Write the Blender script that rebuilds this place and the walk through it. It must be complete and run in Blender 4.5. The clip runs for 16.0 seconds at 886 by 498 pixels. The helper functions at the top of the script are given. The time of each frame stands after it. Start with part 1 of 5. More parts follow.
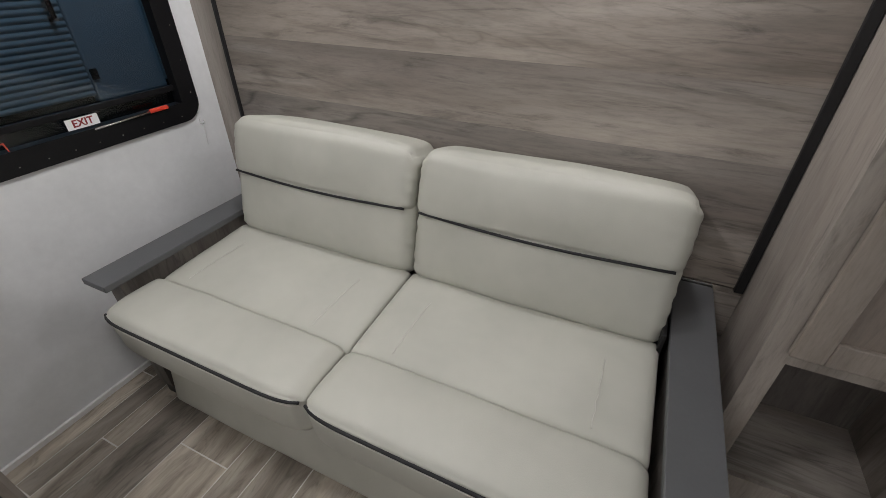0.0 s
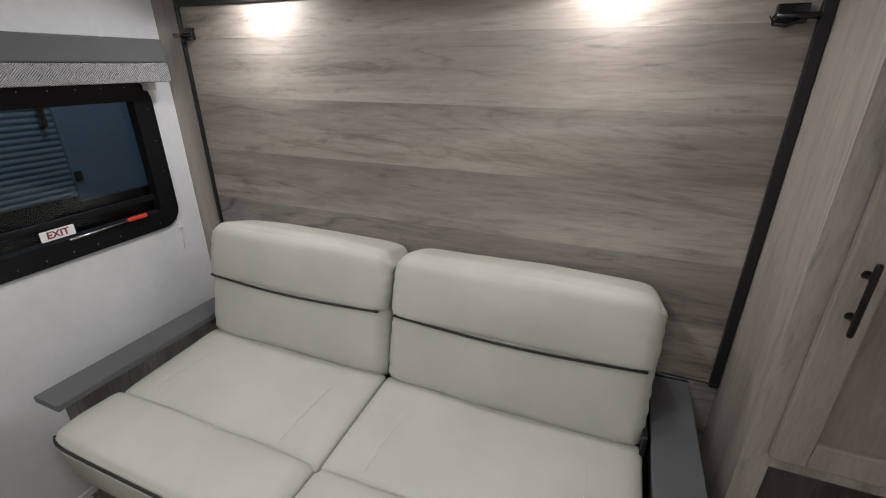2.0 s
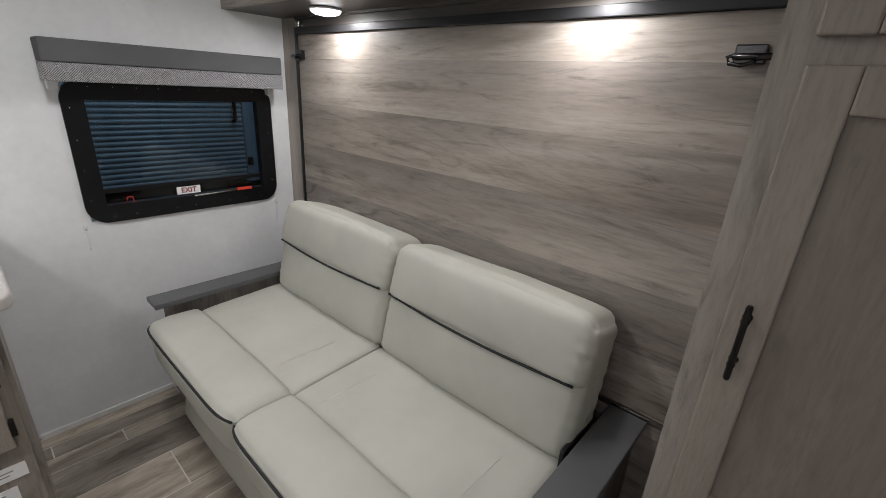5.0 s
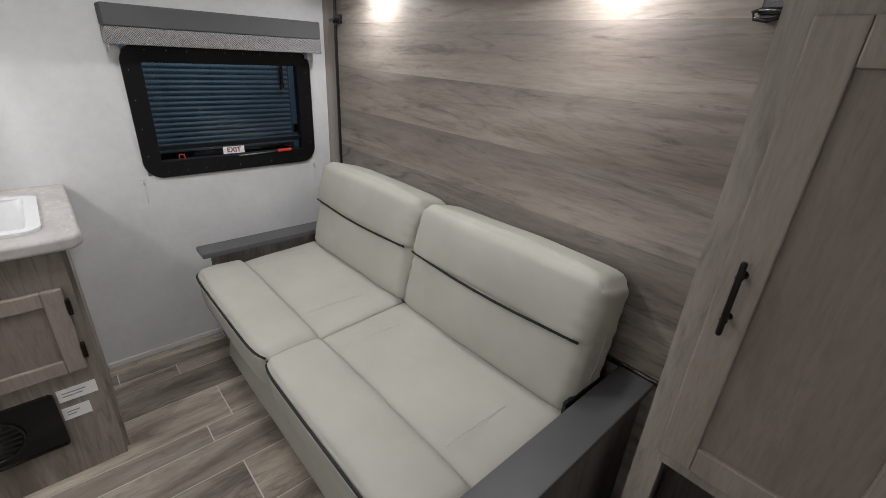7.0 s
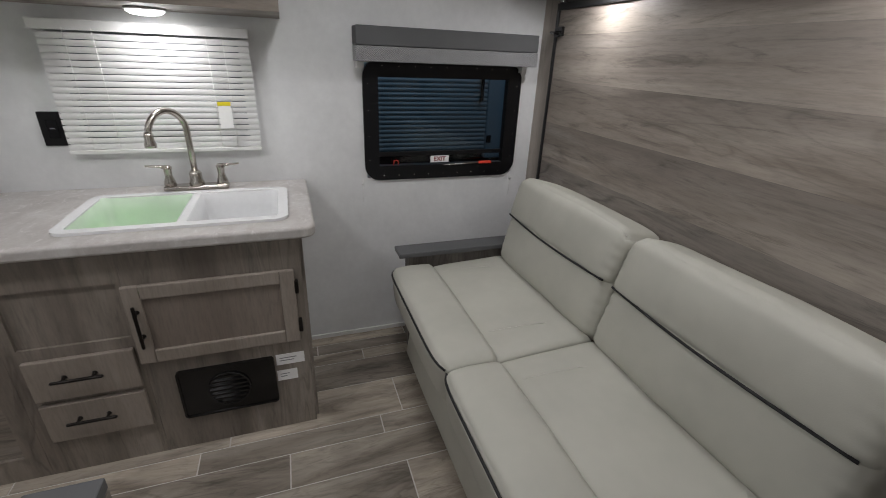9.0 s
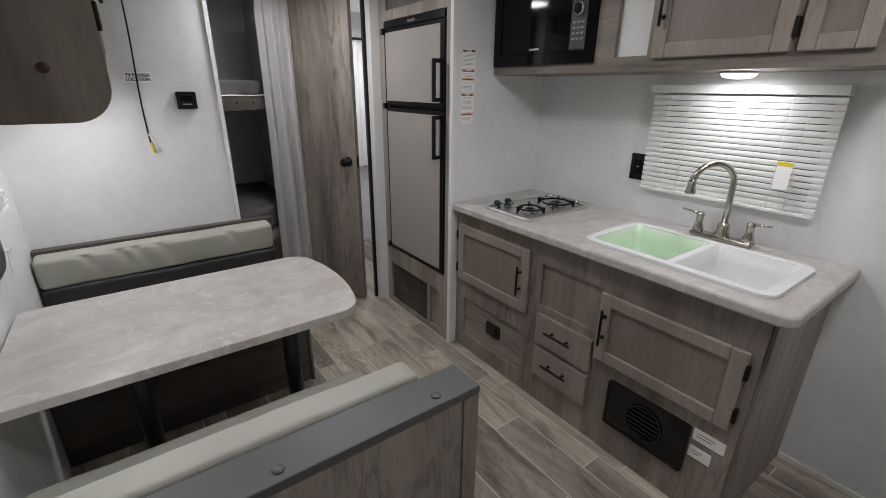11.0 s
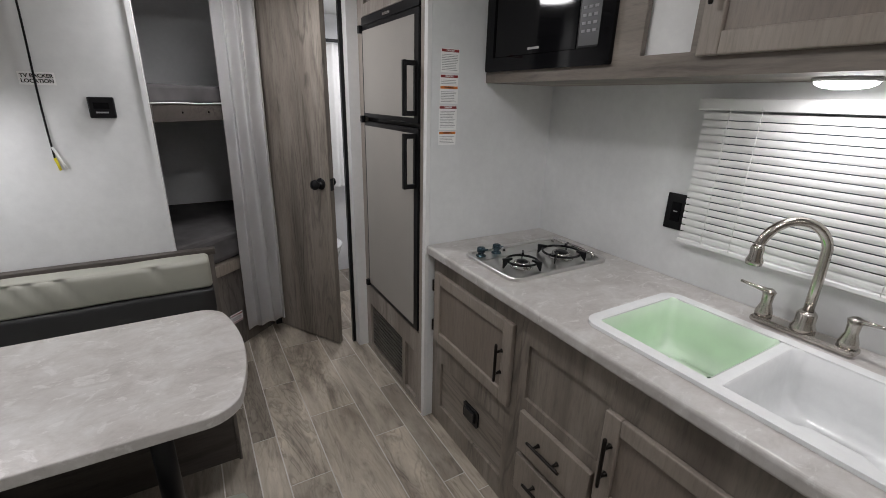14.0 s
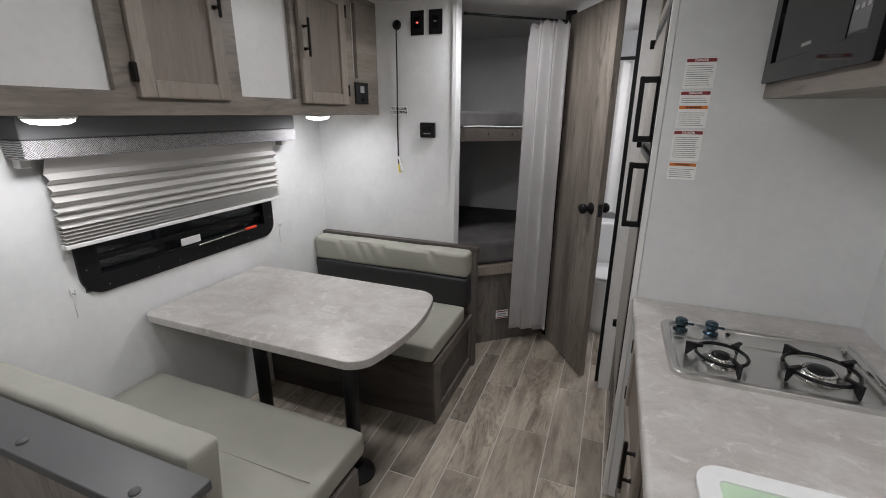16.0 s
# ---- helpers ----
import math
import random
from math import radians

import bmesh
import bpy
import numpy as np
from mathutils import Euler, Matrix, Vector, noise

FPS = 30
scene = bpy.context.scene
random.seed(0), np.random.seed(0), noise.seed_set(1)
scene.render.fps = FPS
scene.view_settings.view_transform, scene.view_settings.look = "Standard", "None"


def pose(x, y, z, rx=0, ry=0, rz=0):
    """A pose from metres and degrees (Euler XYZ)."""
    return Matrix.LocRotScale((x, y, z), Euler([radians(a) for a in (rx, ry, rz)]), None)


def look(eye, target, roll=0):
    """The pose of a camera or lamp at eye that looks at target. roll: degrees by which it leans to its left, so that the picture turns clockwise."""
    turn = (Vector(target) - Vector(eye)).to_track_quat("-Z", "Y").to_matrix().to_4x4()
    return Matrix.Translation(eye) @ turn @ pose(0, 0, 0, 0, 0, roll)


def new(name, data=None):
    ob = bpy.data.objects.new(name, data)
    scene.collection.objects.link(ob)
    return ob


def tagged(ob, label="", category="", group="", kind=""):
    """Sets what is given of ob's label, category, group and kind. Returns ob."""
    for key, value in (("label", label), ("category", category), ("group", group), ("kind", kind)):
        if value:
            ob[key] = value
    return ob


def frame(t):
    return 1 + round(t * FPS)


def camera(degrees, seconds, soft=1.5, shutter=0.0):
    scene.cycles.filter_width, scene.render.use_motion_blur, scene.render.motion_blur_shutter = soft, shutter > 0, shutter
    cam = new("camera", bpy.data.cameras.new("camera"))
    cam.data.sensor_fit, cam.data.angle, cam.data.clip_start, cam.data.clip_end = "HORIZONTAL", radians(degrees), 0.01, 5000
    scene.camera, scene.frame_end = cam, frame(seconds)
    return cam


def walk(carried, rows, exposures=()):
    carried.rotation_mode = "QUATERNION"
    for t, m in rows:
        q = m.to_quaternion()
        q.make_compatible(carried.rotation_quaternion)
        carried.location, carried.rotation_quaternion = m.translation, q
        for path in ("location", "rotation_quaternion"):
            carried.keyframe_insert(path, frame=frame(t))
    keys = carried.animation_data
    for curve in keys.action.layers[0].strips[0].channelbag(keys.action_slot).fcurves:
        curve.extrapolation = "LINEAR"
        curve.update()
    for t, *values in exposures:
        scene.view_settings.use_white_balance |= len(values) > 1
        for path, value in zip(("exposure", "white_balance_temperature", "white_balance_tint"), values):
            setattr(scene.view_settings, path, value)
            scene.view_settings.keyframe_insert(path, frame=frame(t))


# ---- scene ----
cam = camera(91.2, 16.0, soft=0.8, shutter=0.1)
PATH = [
    (0, (1.663, -1.308, 1.442), (0.965, 0.196, 0.324), 0.2),
    (0.5, (1.662, -1.313, 1.442), (0.978, 0.172, 0.289), 0.3),
    (1, (1.673, -1.303, 1.441), (0.996, 0.165, 0.263), 0.2),
    (1.5, (1.665, -1.313, 1.442), (1.014, 0.163, 0.26), 0.5),
    (2, (1.681, -1.289, 1.502), (0.987, 0.417, 0.72), 0.0),
    (2.5, (1.7, -1.248, 1.515), (1.045, 0.574, 1.014), 0.1),
    (2.8, (1.702, -1.222, 1.528), (1.084, 0.609, 1.013), -0.1),
    (3, (1.723, -1.214, 1.507), (1.116, 0.629, 1.023), 0.3),
    (3.5, (1.842, -1.184, 1.517), (1.099, 0.602, 1.008), -0.0),
    (4, (2.058, -1.15, 1.511), (1.021, 0.48, 0.995), 3.8),
    (4.5, (2.135, -1.196, 1.503), (0.986, 0.321, 0.885), 3.1),
    (5, (2.184, -1.219, 1.503), (0.954, 0.193, 0.802), 3.4),
    (5.2, (2.198, -1.209, 1.494), (0.934, 0.16, 0.767), 4.3),
    (7.3, (2.293, -1.223, 1.483), (0.966, 0.024, 0.656), 3.3),
    (7.5, (2.294, -1.235, 1.489), (0.982, 0.029, 0.663), 3.5),
    (8, (2.295, -1.238, 1.486), (0.989, 0.034, 0.663), 3.0),
    (8.2, (2.291, -1.238, 1.484), (0.896, -0.056, 0.668), 2.5),
    (8.5, (2.26, -1.237, 1.483), (0.745, -0.218, 0.668), 1.7),
    (9, (2.136, -1.255, 1.475), (0.415, -0.637, 0.666), 2.4),
    (9.5, (2.037, -1.199, 1.475), (0.214, -1.09, 0.658), 2.7),
    (10, (2.03, -1.015, 1.487), (0.372, -1.747, 0.643), 4.5),
    (10.2, (2.065, -0.95, 1.508), (0.585, -1.998, 0.665), 2.9),
    (12.3, (2.115, -0.906, 1.529), (1.156, -2.539, 0.885), 0.1),
    (12.5, (2.083, -0.961, 1.523), (1.115, -2.589, 0.878), -0.1),
    (12.8, (2.051, -1.098, 1.515), (1.043, -2.704, 0.879), -0.7),
    (13, (2.02, -1.163, 1.523), (0.996, -2.757, 0.882), -1.4),
    (13.5, (1.85, -1.228, 1.516), (0.818, -2.813, 0.865), -0.7),
    (14, (1.509, -1.225, 1.521), (0.551, -2.856, 0.872), 1.5),
    (14.5, (1.225, -1.36, 1.494), (0.554, -3.124, 0.833), 2.3),
    (15, (1.032, -1.394, 1.508), (0.859, -3.271, 0.841), 2.0),
    (15.3, (0.901, -1.32, 1.515), (1.077, -3.201, 0.858), 3.0),
    (15.5, (0.838, -1.283, 1.531), (1.206, -3.135, 0.873), 2.5),
    (16, (0.773, -1.214, 1.547), (1.463, -2.994, 0.951), 0.3),
]
EXPOSURES = [(0, 0.34), (1.7, 0.34), (2.5, 0.33), (4, 0.32), (5, 0.31), (7.5, 0.29), (8.5, 0.13), (9, -0.15), (10, -0.12), (12.5, -0.1), (14.5, -0.16), (16, -0.08)]
walk(cam, [(t, look(eye, target, roll)) for t, eye, target, roll in PATH], EXPOSURES)

# ---- world and light ----
world = bpy.data.worlds.new("world")
scene.world = world
world.use_nodes = True
world.node_tree.nodes["Background"].inputs[0].default_value = (0.55, 0.65, 0.8, 1)
world.node_tree.nodes["Background"].inputs[1].default_value = 0.02


def area_lamp(name, place, target, size, watts, colour=(1, 0.97, 0.93), size_y=None, spread=180):
    data = bpy.data.lights.new(name, "AREA")
    data.energy, data.color, data.size = watts, colour, size
    data.spread = radians(spread)
    if size_y:
        data.shape, data.size_y = "RECTANGLE", size_y
    else:
        data.shape = "DISK"
    ob = new(name, data)
    ob.matrix_world = look(place, target)
    return ob


PUCKS = [  # place of each puck lamp's mounting face, watts
    ((0.524, -0.105, 1.765), 1.95), ((1.62, -0.105, 1.765), 1.7), ((0.17, -1.69, 1.592), 1.6),
    ((2.27, -2.00, 1.535), 1.9), ((2.27, -3.22, 1.535), 2.1)]
CEILING_LAMPS = [((0.98, -1.0, 2.128), 5.2), ((1.24, -2.2, 2.128), 4.2), ((1.28, -3.42, 2.128), 6.6)]
for (px, py, pz), w in PUCKS:
    area_lamp("puck_light_source", (px, py, pz - 0.026), (px, py, 0), 0.07, w, (1.0, 0.975, 1.01))
for (px, py, pz), w in CEILING_LAMPS:
    area_lamp("ceiling_light_source", (px, py, pz - 0.034), (px, py, 0), 0.22, w, (1.0, 0.975, 1.01))
area_lamp("bathroom_light_source", (0.35, -4.3, 2.05), (0.35, -4.3, 0), 0.2, 9, (1.0, 0.975, 1.01))
area_lamp("yard_light_source", (-1.2, 0.9, 3.6), (-3.0, 0.6, 1.2), 0.8, 24, (0.5, 0.74, 0.92))

# ---- materials ----


def base_material(name, rough=0.5, metal=0.0):
    m = bpy.data.materials.new(name)
    m.use_nodes = True
    b = m.node_tree.nodes["Principled BSDF"]
    b.inputs["Roughness"].default_value, b.inputs["Metallic"].default_value = rough, metal
    return m, m.node_tree.nodes, m.node_tree.links, b


def mapped(nodes, links, scale, rot=(0, 0, 0)):
    tc, mp = nodes.new("ShaderNodeTexCoord"), nodes.new("ShaderNodeMapping")
    mp.inputs["Scale"].default_value = scale
    mp.inputs["Rotation"].default_value = [radians(a) for a in rot]
    links.new(tc.outputs["Object"], mp.inputs["Vector"])
    return mp.outputs["Vector"]


def noise_tex(nodes, links, vec, scale, detail=4, rough=0.6, distort=0.0):
    n = nodes.new("ShaderNodeTexNoise")
    n.inputs["Scale"].default_value, n.inputs["Detail"].default_value = scale, detail
    n.inputs["Roughness"].default_value, n.inputs["Distortion"].default_value = rough, distort
    links.new(vec, n.inputs["Vector"])
    return n.outputs["Fac"]


def ramp(nodes, links, fac, stops):
    r = nodes.new("ShaderNodeValToRGB")
    els = r.color_ramp.elements
    while len(els) < len(stops):
        els.new(0.5)
    for e, (p, c) in zip(els, stops):
        e.position, e.color = p, (*c, 1) if len(c) == 3 else c
    links.new(fac, r.inputs["Fac"])
    return r.outputs["Color"]


def mix(nodes, links, kind, fac, a, b):
    m = nodes.new("ShaderNodeMix")
    m.data_type, m.blend_type = "RGBA", kind
    if isinstance(fac, float):
        m.inputs["Factor"].default_value = fac
    else:
        links.new(fac, m.inputs["Factor"])
    for v, s in ((a, m.inputs["A"]), (b, m.inputs["B"])):
        if isinstance(v, tuple):
            s.default_value = (*v, 1)
        else:
            links.new(v, s)
    return m.outputs["Result"]


def bump(nodes, links, bsdf, height, strength, dist=0.002):
    b = nodes.new("ShaderNodeBump")
    b.inputs["Strength"].default_value, b.inputs["Distance"].default_value = strength, dist
    links.new(height, b.inputs["Height"])
    links.new(b.outputs["Normal"], bsdf.inputs["Normal"])


def plain(name, colour, rough=0.5, metal=0.0, vary=0.12, grain=40.0, relief=0.1):
    """A nearly even surface with faint blotches and fine relief."""
    m, n, l, b = base_material(name, rough, metal)
    v = mapped(n, l, (1, 1, 1))
    big = noise_tex(n, l, v, 3.0, 3)
    fine = noise_tex(n, l, v, grain, 3)
    lo, hi = tuple(c * (1 - vary) for c in colour), tuple(min(1, c * (1 + vary)) for c in colour)
    c = ramp(n, l, big, [(0.3, lo), (0.7, hi)])
    l.new(mix(n, l, "MULTIPLY", 0.25, c, ramp(n, l, fine, [(0.2, (0.75, 0.75, 0.75)), (0.7, (1, 1, 1))])), b.inputs["Base Color"])
    if relief:
        bump(n, l, b, fine, relief, 0.001)
    return m


def wood(name, dark, mid, light, axis, band=0.0, rough=0.45, contrast=1.0):
    """Printed wood grain that runs along the axis 'x', 'y' or 'z'; band: the width of the printed boards, across axis."""
    m, n, l, b = base_material(name, rough)
    squeeze = {"x": (0.12, 1, 1), "y": (1, 0.12, 1), "z": (1, 1, 0.12)}[axis]
    v = mapped(n, l, squeeze)
    if band:  # each printed board has a shift of its own
        tc, sep = n.new("ShaderNodeTexCoord"), n.new("ShaderNodeSeparateXYZ")
        l.new(tc.outputs["Object"], sep.inputs[0])
        div, flo = n.new("ShaderNodeMath"), n.new("ShaderNodeMath")
        div.operation, flo.operation = "DIVIDE", "FLOOR"
        div.inputs[1].default_value = band
        l.new(sep.outputs["Z" if axis == "x" else "X"], div.inputs[0])
        l.new(div.outputs[0], flo.inputs[0])
        wn = n.new("ShaderNodeTexWhiteNoise")
        wn.noise_dimensions = "1D"
        l.new(flo.outputs[0], wn.inputs["W"])
        add, sc = n.new("ShaderNodeVectorMath"), n.new("ShaderNodeVectorMath")
        sc.operation = "SCALE"
        sc.inputs["Scale"].default_value = 9.0
        l.new(wn.outputs["Color"], sc.inputs[0])
        l.new(v, add.inputs[0])
        l.new(sc.outputs[0], add.inputs[1])
        v = add.outputs[0]
    cloud = noise_tex(n, l, v, 4.5, 3, 0.55, 0.8)
    vein = noise_tex(n, l, v, 20.0, 8, 0.72, 1.4)
    fine = noise_tex(n, l, v, 130.0, 4, 0.7)
    c = ramp(n, l, cloud, [(0.28, dark), (0.5, mid), (0.72, light)])
    k = 1 - 0.55 * contrast
    d = 1 - 0.36 * contrast
    smudge = noise_tex(n, l, v, 7.5, 5, 0.6, 0.5)
    c = mix(n, l, "MULTIPLY", 0.85, c, ramp(n, l, smudge, [(0.54, (1, 1, 1)), (0.66, (d, d * 0.98, d * 0.96)), (0.8, (d * 0.85, d * 0.83, d * 0.8))]))
    curl = noise_tex(n, l, v, 5.0, 4, 0.5, 1.5)
    r = 1 - 0.45 * contrast
    c = mix(n, l, "MULTIPLY", ramp(n, l, noise_tex(n, l, v, 2.2, 2), [(0.42, (0, 0, 0)), (0.62, (0.9, 0.9, 0.9))]), c, ramp(n, l, curl, [(0.36, (1, 1, 1)), (0.385, (r, r, r)), (0.41, (1, 1, 1)), (0.475, (1, 1, 1)), (0.5, (r * 0.9, r * 0.9, r * 0.9)), (0.52, (1, 1, 1)), (0.585, (1, 1, 1)), (0.605, (r, r, r)), (0.64, (1, 1, 1))]))
    c = mix(n, l, "MULTIPLY", 0.9, c, ramp(n, l, vein, [(0.30, (k, k, k)), (0.44, (0.92, 0.92, 0.92)), (0.7, (1.06, 1.05, 1.04))]))
    c = mix(n, l, "MULTIPLY", 0.5, c, ramp(n, l, fine, [(0.28, (0.6, 0.6, 0.6)), (0.55, (1, 1, 1))]))
    if band:
        c = mix(n, l, "MULTIPLY", 0.9, c, ramp(n, l, wn.outputs["Value"], [(0, (0.80, 0.80, 0.81)), (1, (1.1, 1.09, 1.07))]))
        fra = n.new("ShaderNodeMath")
        fra.operation = "FRACT"
        l.new(div.outputs[0], fra.inputs[0])
        heart = ramp(n, l, fra.outputs[0], [(0.0, (1.12, 1.11, 1.09)), (0.35, (1.06, 1.05, 1.04)), (0.7, (0.94, 0.94, 0.94)), (0.985, (0.78, 0.78, 0.79)), (1.0, (0.7, 0.7, 0.71))])
        c = mix(n, l, "MULTIPLY", 0.75, c, heart)
    l.new(c, b.inputs["Base Color"])
    bump(n, l, b, fine, 0.12, 0.0008)
    return m


GREY_D, GREY_M, GREY_L = (0.205, 0.176, 0.152), (0.325, 0.288, 0.253), (0.43, 0.39, 0.348)
M_WOOD_X = wood("grey_oak_print_across", GREY_D, GREY_M, GREY_L, "x", band=0.1986, contrast=1.0)
M_WOOD_Z = wood("grey_oak_print_upright", GREY_D, GREY_M, GREY_L, "z", contrast=0.7)
BROWN_D, BROWN_M, BROWN_L = (0.155, 0.131, 0.11), (0.25, 0.217, 0.185), (0.345, 0.305, 0.266)
M_WOOD_Y = wood("brown_oak_print_along", BROWN_D, BROWN_M, BROWN_L, "y", contrast=0.8)
M_WOOD_K = wood("brown_oak_print_upright", BROWN_D, BROWN_M, BROWN_L, "z", contrast=0.8)
M_WOOD_XS = wood("grey_oak_print_rail", GREY_D, GREY_M, GREY_L, "x")
M_DOOR = wood("taupe_cabinet_foil", (0.255, 0.219, 0.186), (0.295, 0.255, 0.219), (0.335, 0.293, 0.255), "z", contrast=0.16)
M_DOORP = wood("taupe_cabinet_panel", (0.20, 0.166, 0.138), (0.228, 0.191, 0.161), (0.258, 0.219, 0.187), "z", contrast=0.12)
# On the dinette bench bases this dark tone stands in for shade.
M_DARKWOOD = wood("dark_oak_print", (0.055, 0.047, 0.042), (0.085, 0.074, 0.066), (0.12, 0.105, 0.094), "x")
M_LEAF = wood("weathered_oak_door", (0.155, 0.133, 0.112), (0.26, 0.227, 0.195), (0.37, 0.33, 0.288), "z")
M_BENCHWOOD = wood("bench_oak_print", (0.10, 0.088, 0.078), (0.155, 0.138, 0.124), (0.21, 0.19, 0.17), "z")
M_WALL = plain("white_wallboard", (0.74, 0.75, 0.75), 0.55, vary=0.07, grain=34, relief=0.25)
M_CEIL = plain("white_ceiling_board", (0.78, 0.78, 0.77), 0.6, vary=0.03)
M_WHITE = plain("white_plastic", (0.78, 0.78, 0.77), 0.35, vary=0.03, relief=0)
M_BLACK = plain("black_plastic", (0.008, 0.008, 0.009), 0.3, vary=0.2, relief=0.05)
M_BLACK.node_tree.nodes["Principled BSDF"].inputs["Specular IOR Level"].default_value = 0.22
M_BLACKMETAL = plain("black_coated_steel", (0.018, 0.018, 0.019), 0.4, 0.3, vary=0.2, relief=0.05)
M_BRONZE = plain("oiled_bronze", (0.022, 0.019, 0.017), 0.32, 0.7, relief=0.05)
M_STEEL = plain("brushed_steel", (0.60, 0.59, 0.57), 0.22, 1.0, vary=0.06, grain=90, relief=0.05)
M_TRAY = plain("stainless_tray", (0.66, 0.65, 0.63), 0.28, 1.0, vary=0.05, grain=120, relief=0.05)
M_NICKEL = plain("satin_nickel", (0.50, 0.47, 0.43), 0.22, 1.0, vary=0.05, relief=0)
M_GREYLAM = plain("charcoal_laminate", (0.095, 0.097, 0.10), 0.42, vary=0.1, grain=120, relief=0.15)
M_CHARCOAL = plain("charcoal_vinyl", (0.022, 0.022, 0.024), 0.5, vary=0.15, grain=150, relief=0.2)
M_PIPING = plain("dark_piping", (0.012, 0.012, 0.013), 0.75, vary=0.1, relief=0)
M_GREYFAB = plain("grey_textile", (0.105, 0.107, 0.11), 0.8, vary=0.1, grain=200, relief=0.3)
M_LINER = plain("grey_bunk_board", (0.82, 0.83, 0.84), 0.6, vary=0.06)


def leather(name, colour):
    m, n, l, b = base_material(name, 0.56)
    v = mapped(n, l, (1, 1, 1))
    big, fine = noise_tex(n, l, v, 5, 3), noise_tex(n, l, v, 260, 3, 0.6)
    vor = n.new("ShaderNodeTexVoronoi")
    vor.inputs["Scale"].default_value = 420
    l.new(v, vor.inputs["Vector"])
    lo, hi = tuple(c * 0.93 for c in colour), tuple(c * 1.05 for c in colour)
    l.new(ramp(n, l, big, [(0.3, lo), (0.7, hi)]), b.inputs["Base Color"])
    add = n.new("ShaderNodeMath")
    l.new(fine, add.inputs[0]), l.new(vor.outputs["Distance"], add.inputs[1])
    bump(n, l, b, add.outputs[0], 0.22, 0.0006)
    return m


M_LEATHER = leather("stone_leatherette", (0.455, 0.452, 0.396))
M_VINYL = leather("cream_vinyl", (0.37, 0.37, 0.32))


def marble(name, lo, mid, hi, rough):
    m, n, l, b = base_material(name, rough)
    v = mapped(n, l, (1, 1.3, 1))
    a = noise_tex(n, l, v, 6.5, 10, 0.68, 0.55)
    f = noise_tex(n, l, v, 46, 5, 0.7, 0.4)
    c = ramp(n, l, a, [(0.3, lo), (0.48, mid), (0.66, hi)])
    patch = noise_tex(n, l, v, 15, 8, 0.7, 0.9)
    pale = ramp(n, l, patch, [(0.56, (0, 0, 0)), (0.64, (0.75, 0.75, 0.75)), (0.72, (0.15, 0.15, 0.15))])
    c = mix(n, l, "MIX", pale, c, tuple(min(1, h * 1.12) for h in hi))
    l.new(mix(n, l, "MULTIPLY", 0.5, c, ramp(n, l, f, [(0.3, (0.84, 0.83, 0.82)), (0.6, (1, 1, 1))])), b.inputs["Base Color"])
    return m


M_STONE = marble("stone_print_laminate", (0.38, 0.355, 0.335), (0.475, 0.453, 0.432), (0.56, 0.548, 0.532), 0.32)


def floor_material():
    m, n, l, b = base_material("wood_look_plank", 0.42)
    info = n.new("ShaderNodeObjectInfo")
    tc, add, sc = n.new("ShaderNodeTexCoord"), n.new("ShaderNodeVectorMath"), n.new("ShaderNodeVectorMath")
    comb = n.new("ShaderNodeCombineXYZ")
    for s in ("X", "Y", "Z"):
        l.new(info.outputs["Random"], comb.inputs[s])
    sc.operation = "SCALE"
    sc.inputs["Scale"].default_value = 37.0
    l.new(comb.outputs[0], sc.inputs[0])
    mp = n.new("ShaderNodeMapping")
    mp.inputs["Scale"].default_value = (1, 0.22, 1)
    l.new(tc.outputs["Object"], mp.inputs["Vector"])
    l.new(mp.outputs[0], add.inputs[0]), l.new(sc.outputs[0], add.inputs[1])
    v = add.outputs[0]
    cloud = noise_tex(n, l, v, 8, 5, 0.62, 0.7)
    vein = noise_tex(n, l, v, 26, 6, 0.65, 2.2)
    c = ramp(n, l, cloud, [(0.3, (0.165, 0.143, 0.12)), (0.45, (0.35, 0.313, 0.27)), (0.66, (0.56, 0.515, 0.45))])
    curl = noise_tex(n, l, v, 7, 4, 0.5, 1.6)
    c = mix(n, l, "MULTIPLY", ramp(n, l, noise_tex(n, l, v, 2.5, 2), [(0.4, (0, 0, 0)), (0.62, (0.8, 0.8, 0.8))]), c, ramp(n, l, curl, [(0.38, (1, 1, 1)), (0.40, (0.6, 0.59, 0.58)), (0.43, (1, 1, 1)), (0.48, (1, 1, 1)), (0.5, (0.55, 0.54, 0.53)), (0.53, (1, 1, 1)), (0.58, (1, 1, 1)), (0.60, (0.62, 0.61, 0.6)), (0.64, (1, 1, 1))]))
    c = mix(n, l, "MULTIPLY", 0.8, c, ramp(n, l, vein, [(0.3, (0.6, 0.6, 0.6)), (0.46, (0.95, 0.95, 0.95)), (0.7, (1.05, 1.05, 1.05))]))
    c = mix(n, l, "MULTIPLY", 1.0, c, ramp(n, l, info.outputs["Random"], [(0, (0.64, 0.62, 0.595)), (0.5, (0.92, 0.895, 0.855)), (1, (1.17, 1.13, 1.065))]))
    l.new(c, b.inputs["Base Color"])
    bump(n, l, b, vein, 0.15, 0.001)
    return m


M_PLANK = floor_material()
M_GROUT = plain("pale_joint", (0.62, 0.60, 0.57), 0.7)


def glow(name, colour, strength):
    m, n, l, b = base_material(name, 0.3)
    b.inputs["Base Color"].default_value = (0.8, 0.8, 0.8, 1)
    b.inputs["Emission Color"].default_value = (*colour, 1)
    b.inputs["Emission Strength"].default_value = strength
    return m


M_LAMP = glow("lit_lens", (1, 0.99, 0.97), 14.0)
M_REDLED = glow("red_indicator", (1, 0.05, 0.02), 3.0)


